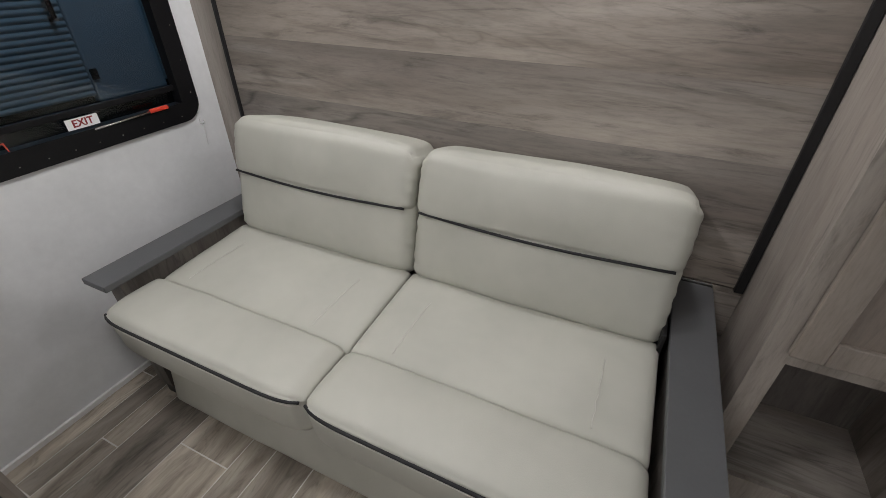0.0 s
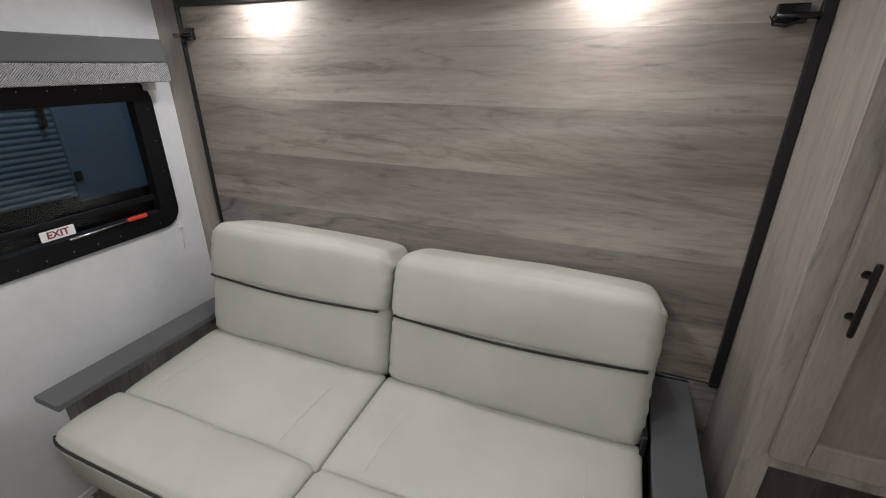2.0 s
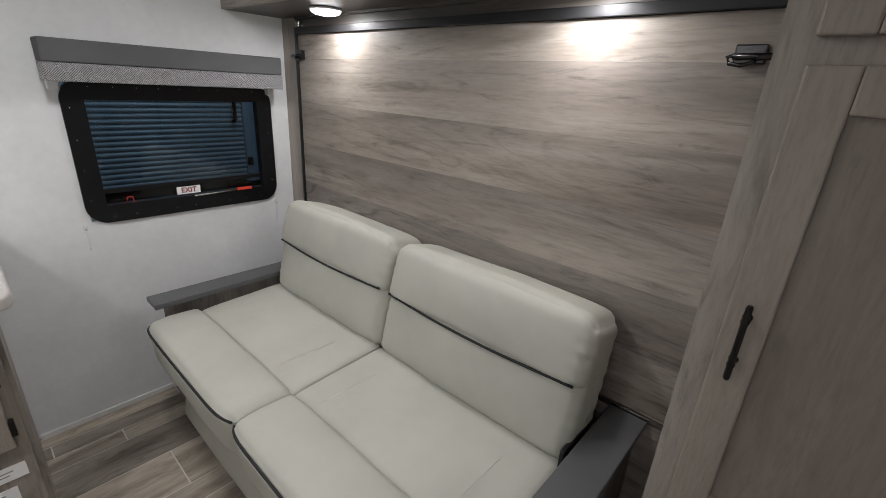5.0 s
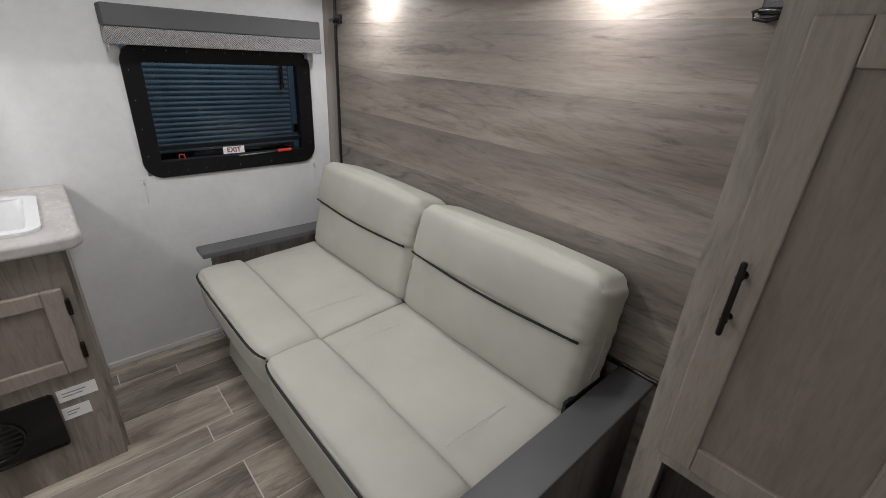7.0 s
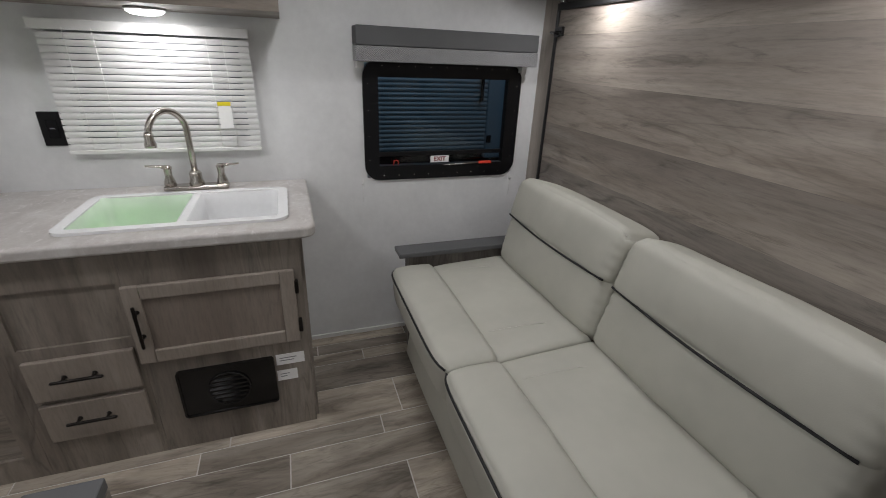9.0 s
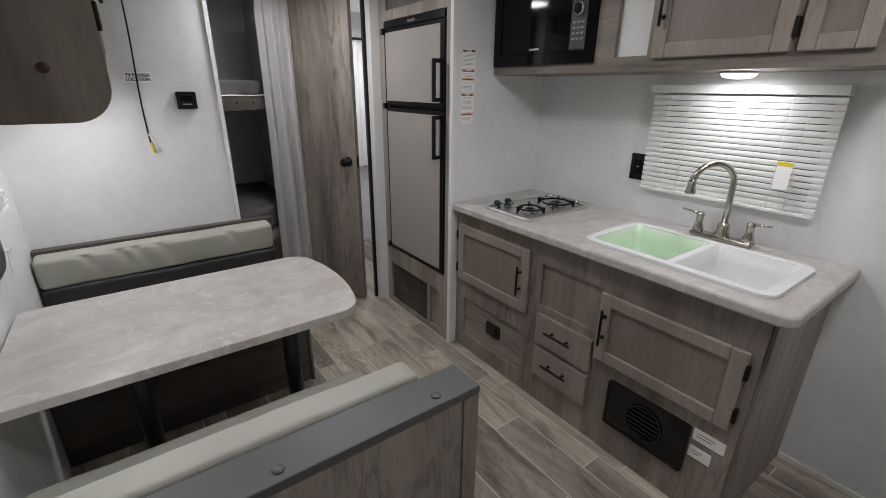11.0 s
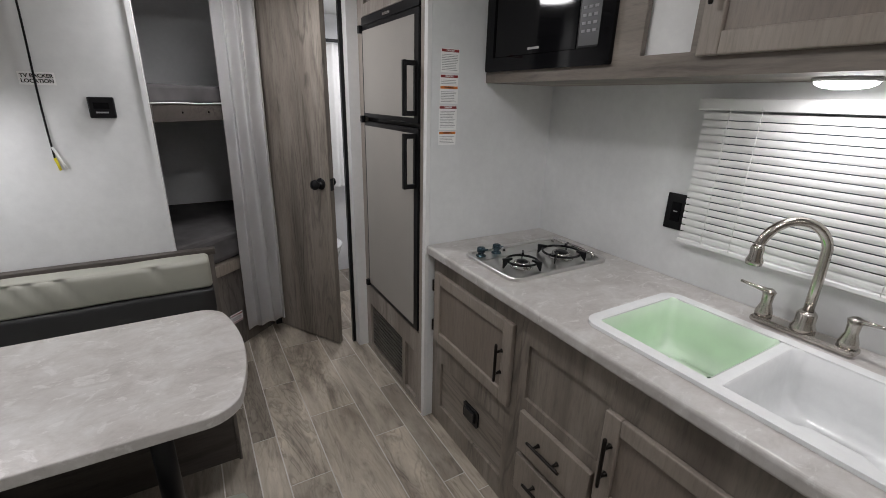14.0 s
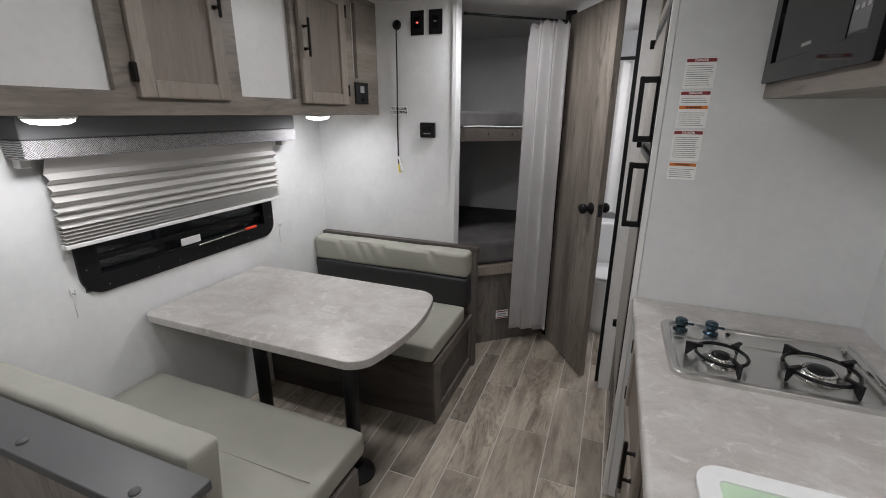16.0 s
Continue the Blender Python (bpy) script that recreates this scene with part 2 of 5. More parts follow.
def glass(name, tint, rough=0.0):
    m, n, l, b = base_material(name, rough)
    b.inputs["Base Color"].default_value = (*tint, 1)
    b.inputs["Transmission Weight"].default_value = 1.0
    b.inputs["IOR"].default_value = 1.45
    return m


M_TINT = glass("tinted_glass", (0.42, 0.46, 0.5))
M_BLACKGLASS = plain("black_glass", (0.006, 0.006, 0.007), 0.06, vary=0.05, relief=0)
M_BLACKGLASS.node_tree.nodes["Principled BSDF"].inputs["Specular IOR Level"].default_value = 0.18

# ---- mesh helpers ----


def face_map(face, pos):
    """Maps u (along the wall), v (up) and w (out of the face) to the world."""
    return {"x+": lambda u, v, w: (pos + w, u, v), "x-": lambda u, v, w: (pos - w, u, v),
            "y+": lambda u, v, w: (u, pos + w, v), "y-": lambda u, v, w: (u, pos - w, v),
            "z+": lambda u, v, w: (u, v, pos + w)}[face]


WORLD = lambda u, v, w: (u, v, w)


def box(bm, a0, a1, b0, b1, c0, c1, f=WORLD, bev=0.0, seg=2):
    vs = [bm.verts.new(f(a, b, c)) for a in (a0, a1) for b in (b0, b1) for c in (c0, c1)]
    idx = ((0, 1, 3, 2), (4, 6, 7, 5), (0, 4, 5, 1), (2, 3, 7, 6), (0, 2, 6, 4), (1, 5, 7, 3))
    fs = [bm.faces.new([vs[i] for i in q]) for q in idx]
    bmesh.ops.recalc_face_normals(bm, faces=fs)
    if bev:
        es = list({e for q in fs for e in q.edges})
        bmesh.ops.bevel(bm, geom=es, offset=bev, segments=seg, affect="EDGES", profile=0.5)
    return bm


def boxes(*list_of_boxes, f=WORLD, bev=0.0, seg=2):
    bm = bmesh.new()
    for q in list_of_boxes:
        box(bm, *q, f=f, bev=bev, seg=seg)
    return bm


def holed(bm, f, u0, u1, v0, v1, w0, w1, holes):
    """A board with rectangular holes (u0, u1, v0, v1)."""
    us = sorted({u0, u1, *[h[0] for h in holes], *[h[1] for h in holes]})
    vs = sorted({v0, v1, *[h[2] for h in holes], *[h[3] for h in holes]})
    for i in range(len(us) - 1):
        run = None
        for j in range(len(vs) - 1):
            cu, cv = (us[i] + us[i + 1]) / 2, (vs[j] + vs[j + 1]) / 2
            solid = not any(h[0] < cu < h[1] and h[2] < cv < h[3] for h in holes)
            if solid and run is None:
                run = vs[j]
            if run is not None and (not solid or j == len(vs) - 2):
                box(bm, us[i], us[i + 1], run, vs[j + 1] if solid else vs[j], w0, w1, f=f)
                run = None
    bmesh.ops.remove_doubles(bm, verts=bm.verts, dist=0.00001)
    return bm


def tube(bm, pts, radius, segs=10, radii=None):
    """A round tube through the points."""
    pts = [Vector(p) for p in pts]
    rings = []
    up = Vector((0.123, 0.377, 0.918))
    for i, p in enumerate(pts):
        d = (pts[min(i + 1, len(pts) - 1)] - pts[max(i - 1, 0)]).normalized()
        a = d.cross(up)
        if a.length < 0.05:
            a = d.cross(Vector((1, 0, 0)))
        a.normalize()
        b = d.cross(a)
        r = radii[i] if radii else radius
        rings.append([bm.verts.new(p + r * (math.cos(t) * a + math.sin(t) * b)) for t in [2 * math.pi * k / segs for k in range(segs)]])
    for r0, r1 in zip(rings, rings[1:]):
        for k in range(segs):
            q = bm.faces.new((r0[k], r0[(k + 1) % segs], r1[(k + 1) % segs], r1[k]))
            q.smooth = True
    bm.faces.new(rings[0][::-1]), bm.faces.new(rings[-1])
    return bm


def lathe(bm, profile, centre, segs=28, m=None):
    """A turned body round the z axis at centre; profile of (radius, height)."""
    rings = []
    for r, h in profile:
        ring = []
        for k in range(segs):
            t = 2 * math.pi * k / segs
            p = Vector((r * math.cos(t), r * math.sin(t), h))
            ring.append(bm.verts.new((m @ p if m else p) + Vector(centre)))
        rings.append(ring)
    for r0, r1 in zip(rings, rings[1:]):
        for k in range(segs):
            q = bm.faces.new((r0[k], r0[(k + 1) % segs], r1[(k + 1) % segs], r1[k]))
            q.smooth = True
    bm.faces.new(rings[0][::-1]), bm.faces.new(rings[-1])
    bmesh.ops.recalc_face_normals(bm, faces=bm.faces)
    return bm


def soft(bm, size, r, m, bulge=(0, 0, 0), n=14, wrinkle=0.0, seed=0, pleats=(), shape=None):
    """A padded cushion: a rounded box of that size, bulged along each axis, then placed by m."""
    h = [s / 2 for s in size]
    made = {}

    def vert(p):
        key = tuple(round(c, 5) for c in p)
        if key not in made:
            q = Vector(p)
            core = Vector([max(-h[i] + r, min(h[i] - r, q[i] * h[i])) for i in range(3)])
            d = Vector([q[i] * h[i] for i in range(3)]) - core
            if d.length > 1e-9:
                big = max(abs(c) for c in d) / r
                d = d.normalized() * r * big
            w = core + d
            for i in range(3):
                j, k = (i + 1) % 3, (i + 2) % 3
                w[i] += bulge[i] * q[i] * (1 - q[j] ** 2) * (1 - q[k] ** 2)
            if wrinkle:
                w += wrinkle * noise.noise_vector(Vector((w.x * 6 + seed, w.y * 6, w.z * 6)))
            for at in pleats:  # slanting folds pressed into the faces along y
                w.y -= 0.019 * (1 if q.y > 0 else -1) * (abs(q.y) > 0.9) * (0.5 + 0.5 * q.z) * math.exp(-((w.x - at - 0.5 * w.z) / 0.018) ** 2)
            if shape:
                shape(w, q)
            made[key] = bm.verts.new(m @ w)
        return made[key]

    ticks = [-math.cos(math.pi * i / n) * 0.35 + (2 * i / n - 1) * 0.65 for i in range(n + 1)]
    for axis in range(3):
        for side in (-1, 1):
            for i in range(n):
                for j in range(n):
                    c = []
                    for a, b in ((i, j), (i + 1, j), (i + 1, j + 1), (i, j + 1)):
                        p = [0, 0, 0]
                        p[axis], p[(axis + 1) % 3], p[(axis + 2) % 3] = side, ticks[a], ticks[b]
                        c.append(vert(p))
                    q = bm.faces.new(c if side > 0 else c[::-1])
                    q.smooth = True
    return bm


def mesh_ob(name, bm, material):
    me = bpy.data.meshes.new(name)
    bm.to_mesh(me)
    bm.free()
    me.materials.append(material)
    return new(name, me)


def structure(name, bm, material, label=""):
    return tagged(mesh_ob(name, bm, material), label, "", "", "structure")


def thing(name, base, label, category, group=""):
    ob = new(name)
    ob.empty_display_size = 0.05
    ob.location = base
    return tagged(ob, label, category, group)


def part(name, bm, material, parent, label=""):
    ob = mesh_ob(name, bm, material)
    ob.parent = parent
    base = Vector(parent.location)
    if parent.parent:
        base += Vector(parent.parent.location)
    if parent.type == "EMPTY":
        ob.matrix_parent_inverse = Matrix.Translation(-base)
    if label:
        ob["label"] = label
    return ob


def solo(name, bm, material, label, category, group=""):
    return tagged(mesh_ob(name, bm, material), label, category, group)


# ---- the shell ----
W, H, REAR = 2.55, 2.13, -5.0
LW = face_map("x-", 0.0)
WIN_K = (-0.905, -0.115, 0.905, 1.44)   # window beside the sofa: y, y, z, z
WIN_D = (-3.09, -2.125, 0.90, 1.44)      # window beside the table
WIN_S = (-2.04, -1.42, 1.10, 1.50)      # window over the sink
bm = bmesh.new()
holed(bm, LW, REAR, 0.2, 0, H, 0, 0.06, [WIN_K, WIN_S])
structure("wall_kitchen", bm, M_WALL, "white textured wallboard")
bm = bmesh.new()
holed(bm, face_map("x+", W), REAR, 0.2, 0, H, 0, 0.06, [WIN_D])
structure("wall_dinette", bm, M_WALL, "white textured wallboard")
structure("wall_front", boxes((0, W, 0.08, 0.14, 0, H)), M_WALL)
structure("wall_rear", boxes((0, W, REAR, REAR + 0.05, 0, H)), M_LINER)
structure("ceiling", boxes((-0.06, W + 0.06, REAR, 0.2, H, H + 0.05)), M_CEIL)
structure("floor", boxes((0, W, REAR, 0.2, -0.06, -0.0015)), M_GROUT, "pale joints under the planks")
structure("wall_partition", boxes((1.64, W, -3.66, -3.602, 0, H), (1.625, 1.645, -3.675, -3.59, 0, H)), M_WALL, "white wallboard partition with a slim trim")
structure("baseboard", boxes((0.001, 0.013, -1.245, 0.05, 0, 0.022)), M_WHITE)



def rounded(bm, f, u0, u1, v0, v1, w0, w1, r, segs=6, corners=(1, 1, 1, 1)):
    """A board with rounded corners (order: u0v0, u1v0, u1v1, u0v1)."""
    ring = []
    for (cu, cv, a0), on in zip(((u0 + r, v0 + r, 180), (u1 - r, v0 + r, 270), (u1 - r, v1 - r, 0), (u0 + r, v1 - r, 90)), corners):
        if on:
            ring += [(cu + r * math.cos(radians(a0 + 90 * k / segs)), cv + r * math.sin(radians(a0 + 90 * k / segs))) for k in range(segs + 1)]
        else:
            ring.append({180: (u0, v0), 270: (u1, v0), 0: (u1, v1), 90: (u0, v1)}[a0])
    return slab(bm, f, ring, w0, w1)


def slab(bm, f, ring, w0, w1, bev=0.0):
    lo, hi = [bm.verts.new(f(u, v, w0)) for u, v in ring], [bm.verts.new(f(u, v, w1)) for u, v in ring]
    n = len(ring)
    fs = [bm.faces.new(lo[::-1]), bm.faces.new(hi)]
    fs += [bm.faces.new((lo[k], lo[(k + 1) % n], hi[(k + 1) % n], hi[k])) for k in range(n)]
    bmesh.ops.recalc_face_normals(bm, faces=fs)
    if bev:
        es = [e for e in fs[1].edges] + [e for e in fs[0].edges]
        bmesh.ops.bevel(bm, geom=es, offset=bev, segments=3, affect="EDGES", profile=0.5)
    return bm


def frame_ring(bm, f, u0, u1, v0, v1, w0, w1, r, width, segs=6):
    """A rounded frame of that width with a clear middle."""
    def ring(a0, a1, b0, b1, q):
        return [(cu + q * math.cos(radians(s + 90 * k / segs)), cv + q * math.sin(radians(s + 90 * k / segs)))
                for cu, cv, s in ((a0 + q, b0 + q, 180), (a1 - q, b0 + q, 270), (a1 - q, b1 - q, 0), (a0 + q, b1 - q, 90)) for k in range(segs + 1)]
    out, inn = ring(u0, u1, v0, v1, r), ring(u0 + width, u1 - width, v0 + width, v1 - width, max(r - width, 0.004))
    vs = [[bm.verts.new(f(u, v, w)) for u, v in q] for q, w in ((out, w0), (out, w1), (inn, w1), (inn, w0))]
    n = len(out)
    for a in range(4):
        for k in range(n):
            bm.faces.new((vs[a][k], vs[a][(k + 1) % n], vs[(a + 1) % 4][(k + 1) % n], vs[(a + 1) % 4][k]))
    bmesh.ops.recalc_face_normals(bm, faces=bm.faces)
    return bm


def handle(parent, f, u, v, length, upright, w0):
    """A bronze bar pull on two posts."""
    bm = bmesh.new()
    a = length / 2
    p = (lambda s, w: f(u, v + s, w)) if upright else (lambda s, w: f(u + s, v, w))
    tube(bm, [p(-a, w0 + 0.026), p(-a * 0.94, w0 + 0.026), p(a * 0.94, w0 + 0.026), p(a, w0 + 0.026)], 0.0055, 10, [0.0045, 0.006, 0.006, 0.0045])
    for s in (-0.58 * a, 0.58 * a):
        tube(bm, [p(s, w0), p(s, w0 + 0.004), p(s, w0 + 0.022), p(s, w0 + 0.026)], 0.005, 10, [0.009, 0.0055, 0.005, 0.0075])
    return part("handle", bm, M_BRONZE, parent, "dark bronze bar pull")


def shaker_door(parent, f, u0, u1, v0, v1, pull=None, hinges=None, fw=0.052, th=0.02, name="door", material=None):
    """A framed cabinet door with a sunken panel. pull: (u, v, length, upright); hinges: u of the hinged edge."""
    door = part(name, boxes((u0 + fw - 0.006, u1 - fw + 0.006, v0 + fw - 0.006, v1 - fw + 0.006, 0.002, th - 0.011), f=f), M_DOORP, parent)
    for kind, q in (("stile", (u0, u0 + fw, v0, v1)), ("stile", (u1 - fw, u1, v0, v1)), ("rail", (u0 + fw, u1 - fw, v0, v0 + fw)), ("rail", (u0 + fw, u1 - fw, v1 - fw, v1))):
        part(kind, boxes((*q, 0.001, th), f=f, bev=0.0042), material or M_DOOR, door)
    if pull:
        handle(door, f, *pull, th)
    if hinges is not None:
        for hv in (v0 + 0.07, v1 - 0.07):
            bm = bmesh.new()
            box(bm, hinges - 0.007, hinges + 0.007, hv - 0.028, hv + 0.028, 0.004, 0.024, f=f, bev=0.004)
            part("hinge", bm, M_BRONZE, door, "black exposed hinge")
    return door


def drawer_front(parent, f, u0, u1, v0, v1):
    d = part("drawer", boxes((u0, u1, v0, v1, 0.001, 0.02), f=f, bev=0.0025), M_DOOR, parent)
    handle(d, f, (u0 + u1) / 2 - 0.01, (v0 + v1) / 2 + 0.01, 0.15, False, 0.02)
    return d


def puck(place, label, group="puck lamps"):
    x, y, z = place
    t = thing("puck_lamp", place, label, "lamp", group)
    bm = lathe(bmesh.new(), [(0.064, 0), (0.064, -0.005), (0.062, -0.008), (0.057, -0.008)], place)
    part("trim_ring", bm, M_WHITE, t)
    part("lens", lathe(bmesh.new(), [(0.0595, -0.007), (0.057, -0.014), (0.044, -0.021), (0.02, -0.025), (0.002, -0.0255)], place), M_LAMP, t, "lit frosted lens")
    return t


for k, (place, w) in enumerate(PUCKS):
    puck(place, ["lit white puck lamp under the wooden bed ledge", "lit white puck lamp under the wooden bed ledge",
                 "lit white puck lamp under the cabinet over the sink", "lit white puck lamp under the cabinet by the table",
                 "lit white puck lamp under the cabinet by the table"][k])
for place, w in CEILING_LAMPS:
    t = thing("ceiling_lamp", place, "round white lit lamp on the ceiling", "lamp", "ceiling lamps")
    part("trim_ring", lathe(bmesh.new(), [(0.14, 0), (0.14, -0.012), (0.13, -0.02), (0.12, -0.02)], place), M_WHITE, t)
    part("lens", lathe(bmesh.new(), [(0.12, -0.018), (0.11, -0.028), (0.06, -0.032), (0.002, -0.033)], place), M_LAMP, t, "lit frosted lens")

# ---- murphy bed front ----
M_LATCH = plain("black_chrome", (0.06, 0.06, 0.062), 0.2, 0.9, relief=0)
PX0, PX1, PZ0, PZ1 = 0.118, 2.057, 0.60, 1.695
bed = thing("wall_bed", (1.08, 0.0, PZ0), "folded wall bed with a grey oak panel in a black frame", "bed")
part("face_panel", boxes((PX0 + 0.012, PX1 - 0.023, -0.0, 0.02, PZ0 + 0.008, PZ1 - 0.002)), M_WOOD_X, bed)
part("frame", boxes((PX1 - 0.024, PX1 + 0.001, -0.014, 0.03, PZ0, PZ1 + 0.028), (PX0, PX0 + 0.0125, -0.012, 0.03, PZ0, PZ1 + 0.028),
                    (PX0 + 0.012, PX1 - 0.024, -0.014, 0.03, PZ1 - 0.001, PZ1 + 0.028), bev=0.002), M_BLACKMETAL, bed, "black steel frame")
part("lower_rail", boxes((PX0, PX1, -0.006, 0.03, PZ0 - 0.012, PZ0 + 0.006)), M_STEEL, bed, "thin bare aluminium rail")
for sx, out in ((PX1 - 0.075, 1), (PX0 + 0.035, -1)):
    bm = boxes((sx - 0.03, sx + 0.03, -0.016, 0.001, 1.585, 1.625), bev=0.003)
    tube(bm, [(sx - 0.03 * out, -0.022, 1.60), (sx + 0.05 * out, -0.022, 1.60)], 0.007)
    tube(bm, [(sx - 0.028 * out, -0.022, 1.602), (sx - 0.040 * out, -0.026, 1.598), (sx - 0.034 * out, -0.028, 1.585), (sx - 0.01 * out, -0.028, 1.581), (sx + 0.010 * out, -0.026, 1.588), (sx + 0.012 * out, -0.02, 1.60)], 0.0045)
    part("latch", bm, M_LATCH, bed, "dark slide bolt with a ring")
part("stop_block", boxes((PX1 - 0.035, PX1 + 0.005, -0.012, 0.02, PZ1 + 0.029, PZ1 + 0.045), bev=0.003), M_STEEL, bed, "small bare metal stop block")
part("stop_bracket", boxes((0.145, 0.17, -0.02, 0.02, PZ1 + 0.029, PZ1 + 0.055), bev=0.003), M_STEEL, bed, "small bent metal bracket")
structure("trim_bed_side", boxes((0.0, 0.126, -0.006, 0.03, 0, 1.765)), M_WOOD_Z, "grey oak side board")
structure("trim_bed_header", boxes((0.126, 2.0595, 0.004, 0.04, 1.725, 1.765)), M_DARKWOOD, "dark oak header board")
structure("trim_bed_base", boxes((0.126, 2.0595, -0.002, 0.04, 0.0, 0.587)), M_WOOD_XS, "grey oak board below the bed")
ledge = thing("overbed_ledge", (1.03, -0.15, 1.767), "grey oak ledge box above the folded bed with screw holes", "ledge")
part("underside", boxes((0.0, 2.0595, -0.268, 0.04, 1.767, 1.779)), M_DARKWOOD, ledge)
part("fascia", boxes((0.0, 2.0595, -0.29, -0.268, 1.767, 1.842), bev=0.001), M_WOOD_XS, ledge)
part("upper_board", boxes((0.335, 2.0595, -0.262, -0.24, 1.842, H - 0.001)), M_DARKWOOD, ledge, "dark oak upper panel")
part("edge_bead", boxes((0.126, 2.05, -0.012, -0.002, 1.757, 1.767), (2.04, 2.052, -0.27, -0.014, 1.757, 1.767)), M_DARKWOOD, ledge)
for hx in (0.30, 0.75, 1.25, 1.7):
    part("screw_hole", lathe(bmesh.new(), [(0.005, 0), (0.005, 0.0012), (0.001, 0.0012)], (hx, -0.2905, 1.81), 10, pose(0, 0, 0, 90)), M_BLACK, ledge)

# ---- wardrobe ----
WX, WY = 2.06, -0.295
wardrobe = thing("wardrobe", (2.3, -0.17, 0), "tall grey oak wardrobe with shaker doors over an open cubby", "wardrobe")
FW = face_map("y-", WY + 0.018)
bm = bmesh.new()
holed(bm, FW, WX + 0.012, W, 0.0, H, 0, 0.018, [(WX + 0.06, 2.47, 0.14, 0.615)])
part("face_frame", bm, M_WOOD_Z, wardrobe)
part("side_panel", boxes((WX, WX + 0.014, WY + 0.02, 0.03, 0, H), (WX, WX + 0.012, WY, WY + 0.02, 0, H)), M_WOOD_Z, wardrobe)
part("cubby_floor", boxes((WX + 0.014, W - 0.002, WY + 0.018, 0.078, 0.10, 0.125)), M_WOOD_XS, wardrobe)
part("shelf", boxes((WX + 0.014, W - 0.002, WY + 0.018, 0.078, 0.63, 0.65)), M_WOOD_XS, wardrobe)
part("cubby_side", boxes((W - 0.016, W - 0.002, WY + 0.018, 0.06, 0.125, 0.63)), M_WOOD_K, wardrobe)
part("cubby_back", boxes((WX + 0.014, W - 0.002, 0.06, 0.078, 0.125, 0.63)), M_BENCHWOOD, wardrobe)
FD = face_map("y-", WY)
shaker_door(wardrobe, FD, 2.108, 2.49, 0.655, 1.565, (2.142, 1.095, 0.155, True), 2.494, fw=0.07)
shaker_door(wardrobe, FD, 2.108, 2.49, 1.605, 2.09, None, 2.494, fw=0.07)

# ---- sofa ----
sofa = thing("sofa", (1.07, -0.4, 0), "two-seat light stone leatherette sofa with grey wooden arms", "sofa")
M_THREAD = plain("pale_thread", (0.60, 0.59, 0.54), 0.7, relief=0)


def seat_shape(w, q):
    """A crowned seat that dips towards the crease in front and is pulled in at its ends."""
    w.z += 0.5 * (w.z > 0) * (0.010 * (1 - q.x ** 6) - 0.012 * abs(q.y) ** 8)


def bolster_shape(w, q):
    """The rolled front: its face leans in below the piping and its corners are drawn back."""
    if q.y < 0:
        w.y += -q.y * (0.018 * (0.5 - 0.5 * q.z) ** 1.2 + 0.022 * abs(q.x) ** 10)
    if q.z > 0:
        w.z -= q.z * (0.014 * max(0, -q.y) ** 2 + 0.012 * abs(q.x) ** 10 + 0.008 * max(0, q.y) ** 6)


def gather(w, q, amount):
    """Small puckers where the cover is drawn in along both end seams."""
    end = max(0.0, abs(q.x) - 0.80) / 0.20
    w.y += amount * end * math.sin(w.z * 150 + 3 * q.x) * (abs(q.y) > 0.5)
    w.x += amount * 0.7 * end * math.sin(w.z * 118 + q.y)


def pad_shape(w, q):
    gather(w, q, 0.0022)
    if q.y < 0:
        w.y += 0.010 * abs(q.x) ** 6 + 0.020 * max(0, -q.z) ** 4
        w.y -= 0.0045 * math.exp(-((q.z - 0.55) / 0.13) ** 2) * math.sin(w.x * 21 + 1) ** 2   # slack below the roll


def roll_shape(w, q):
    gather(w, q, 0.0015)
    if q.z > 0:
        w.z -= q.z * (0.020 * abs(q.x) ** 14 + 0.006 * abs(q.x) ** 3)
    w.x -= 0.012 * q.x * max(0, -q.z) ** 3


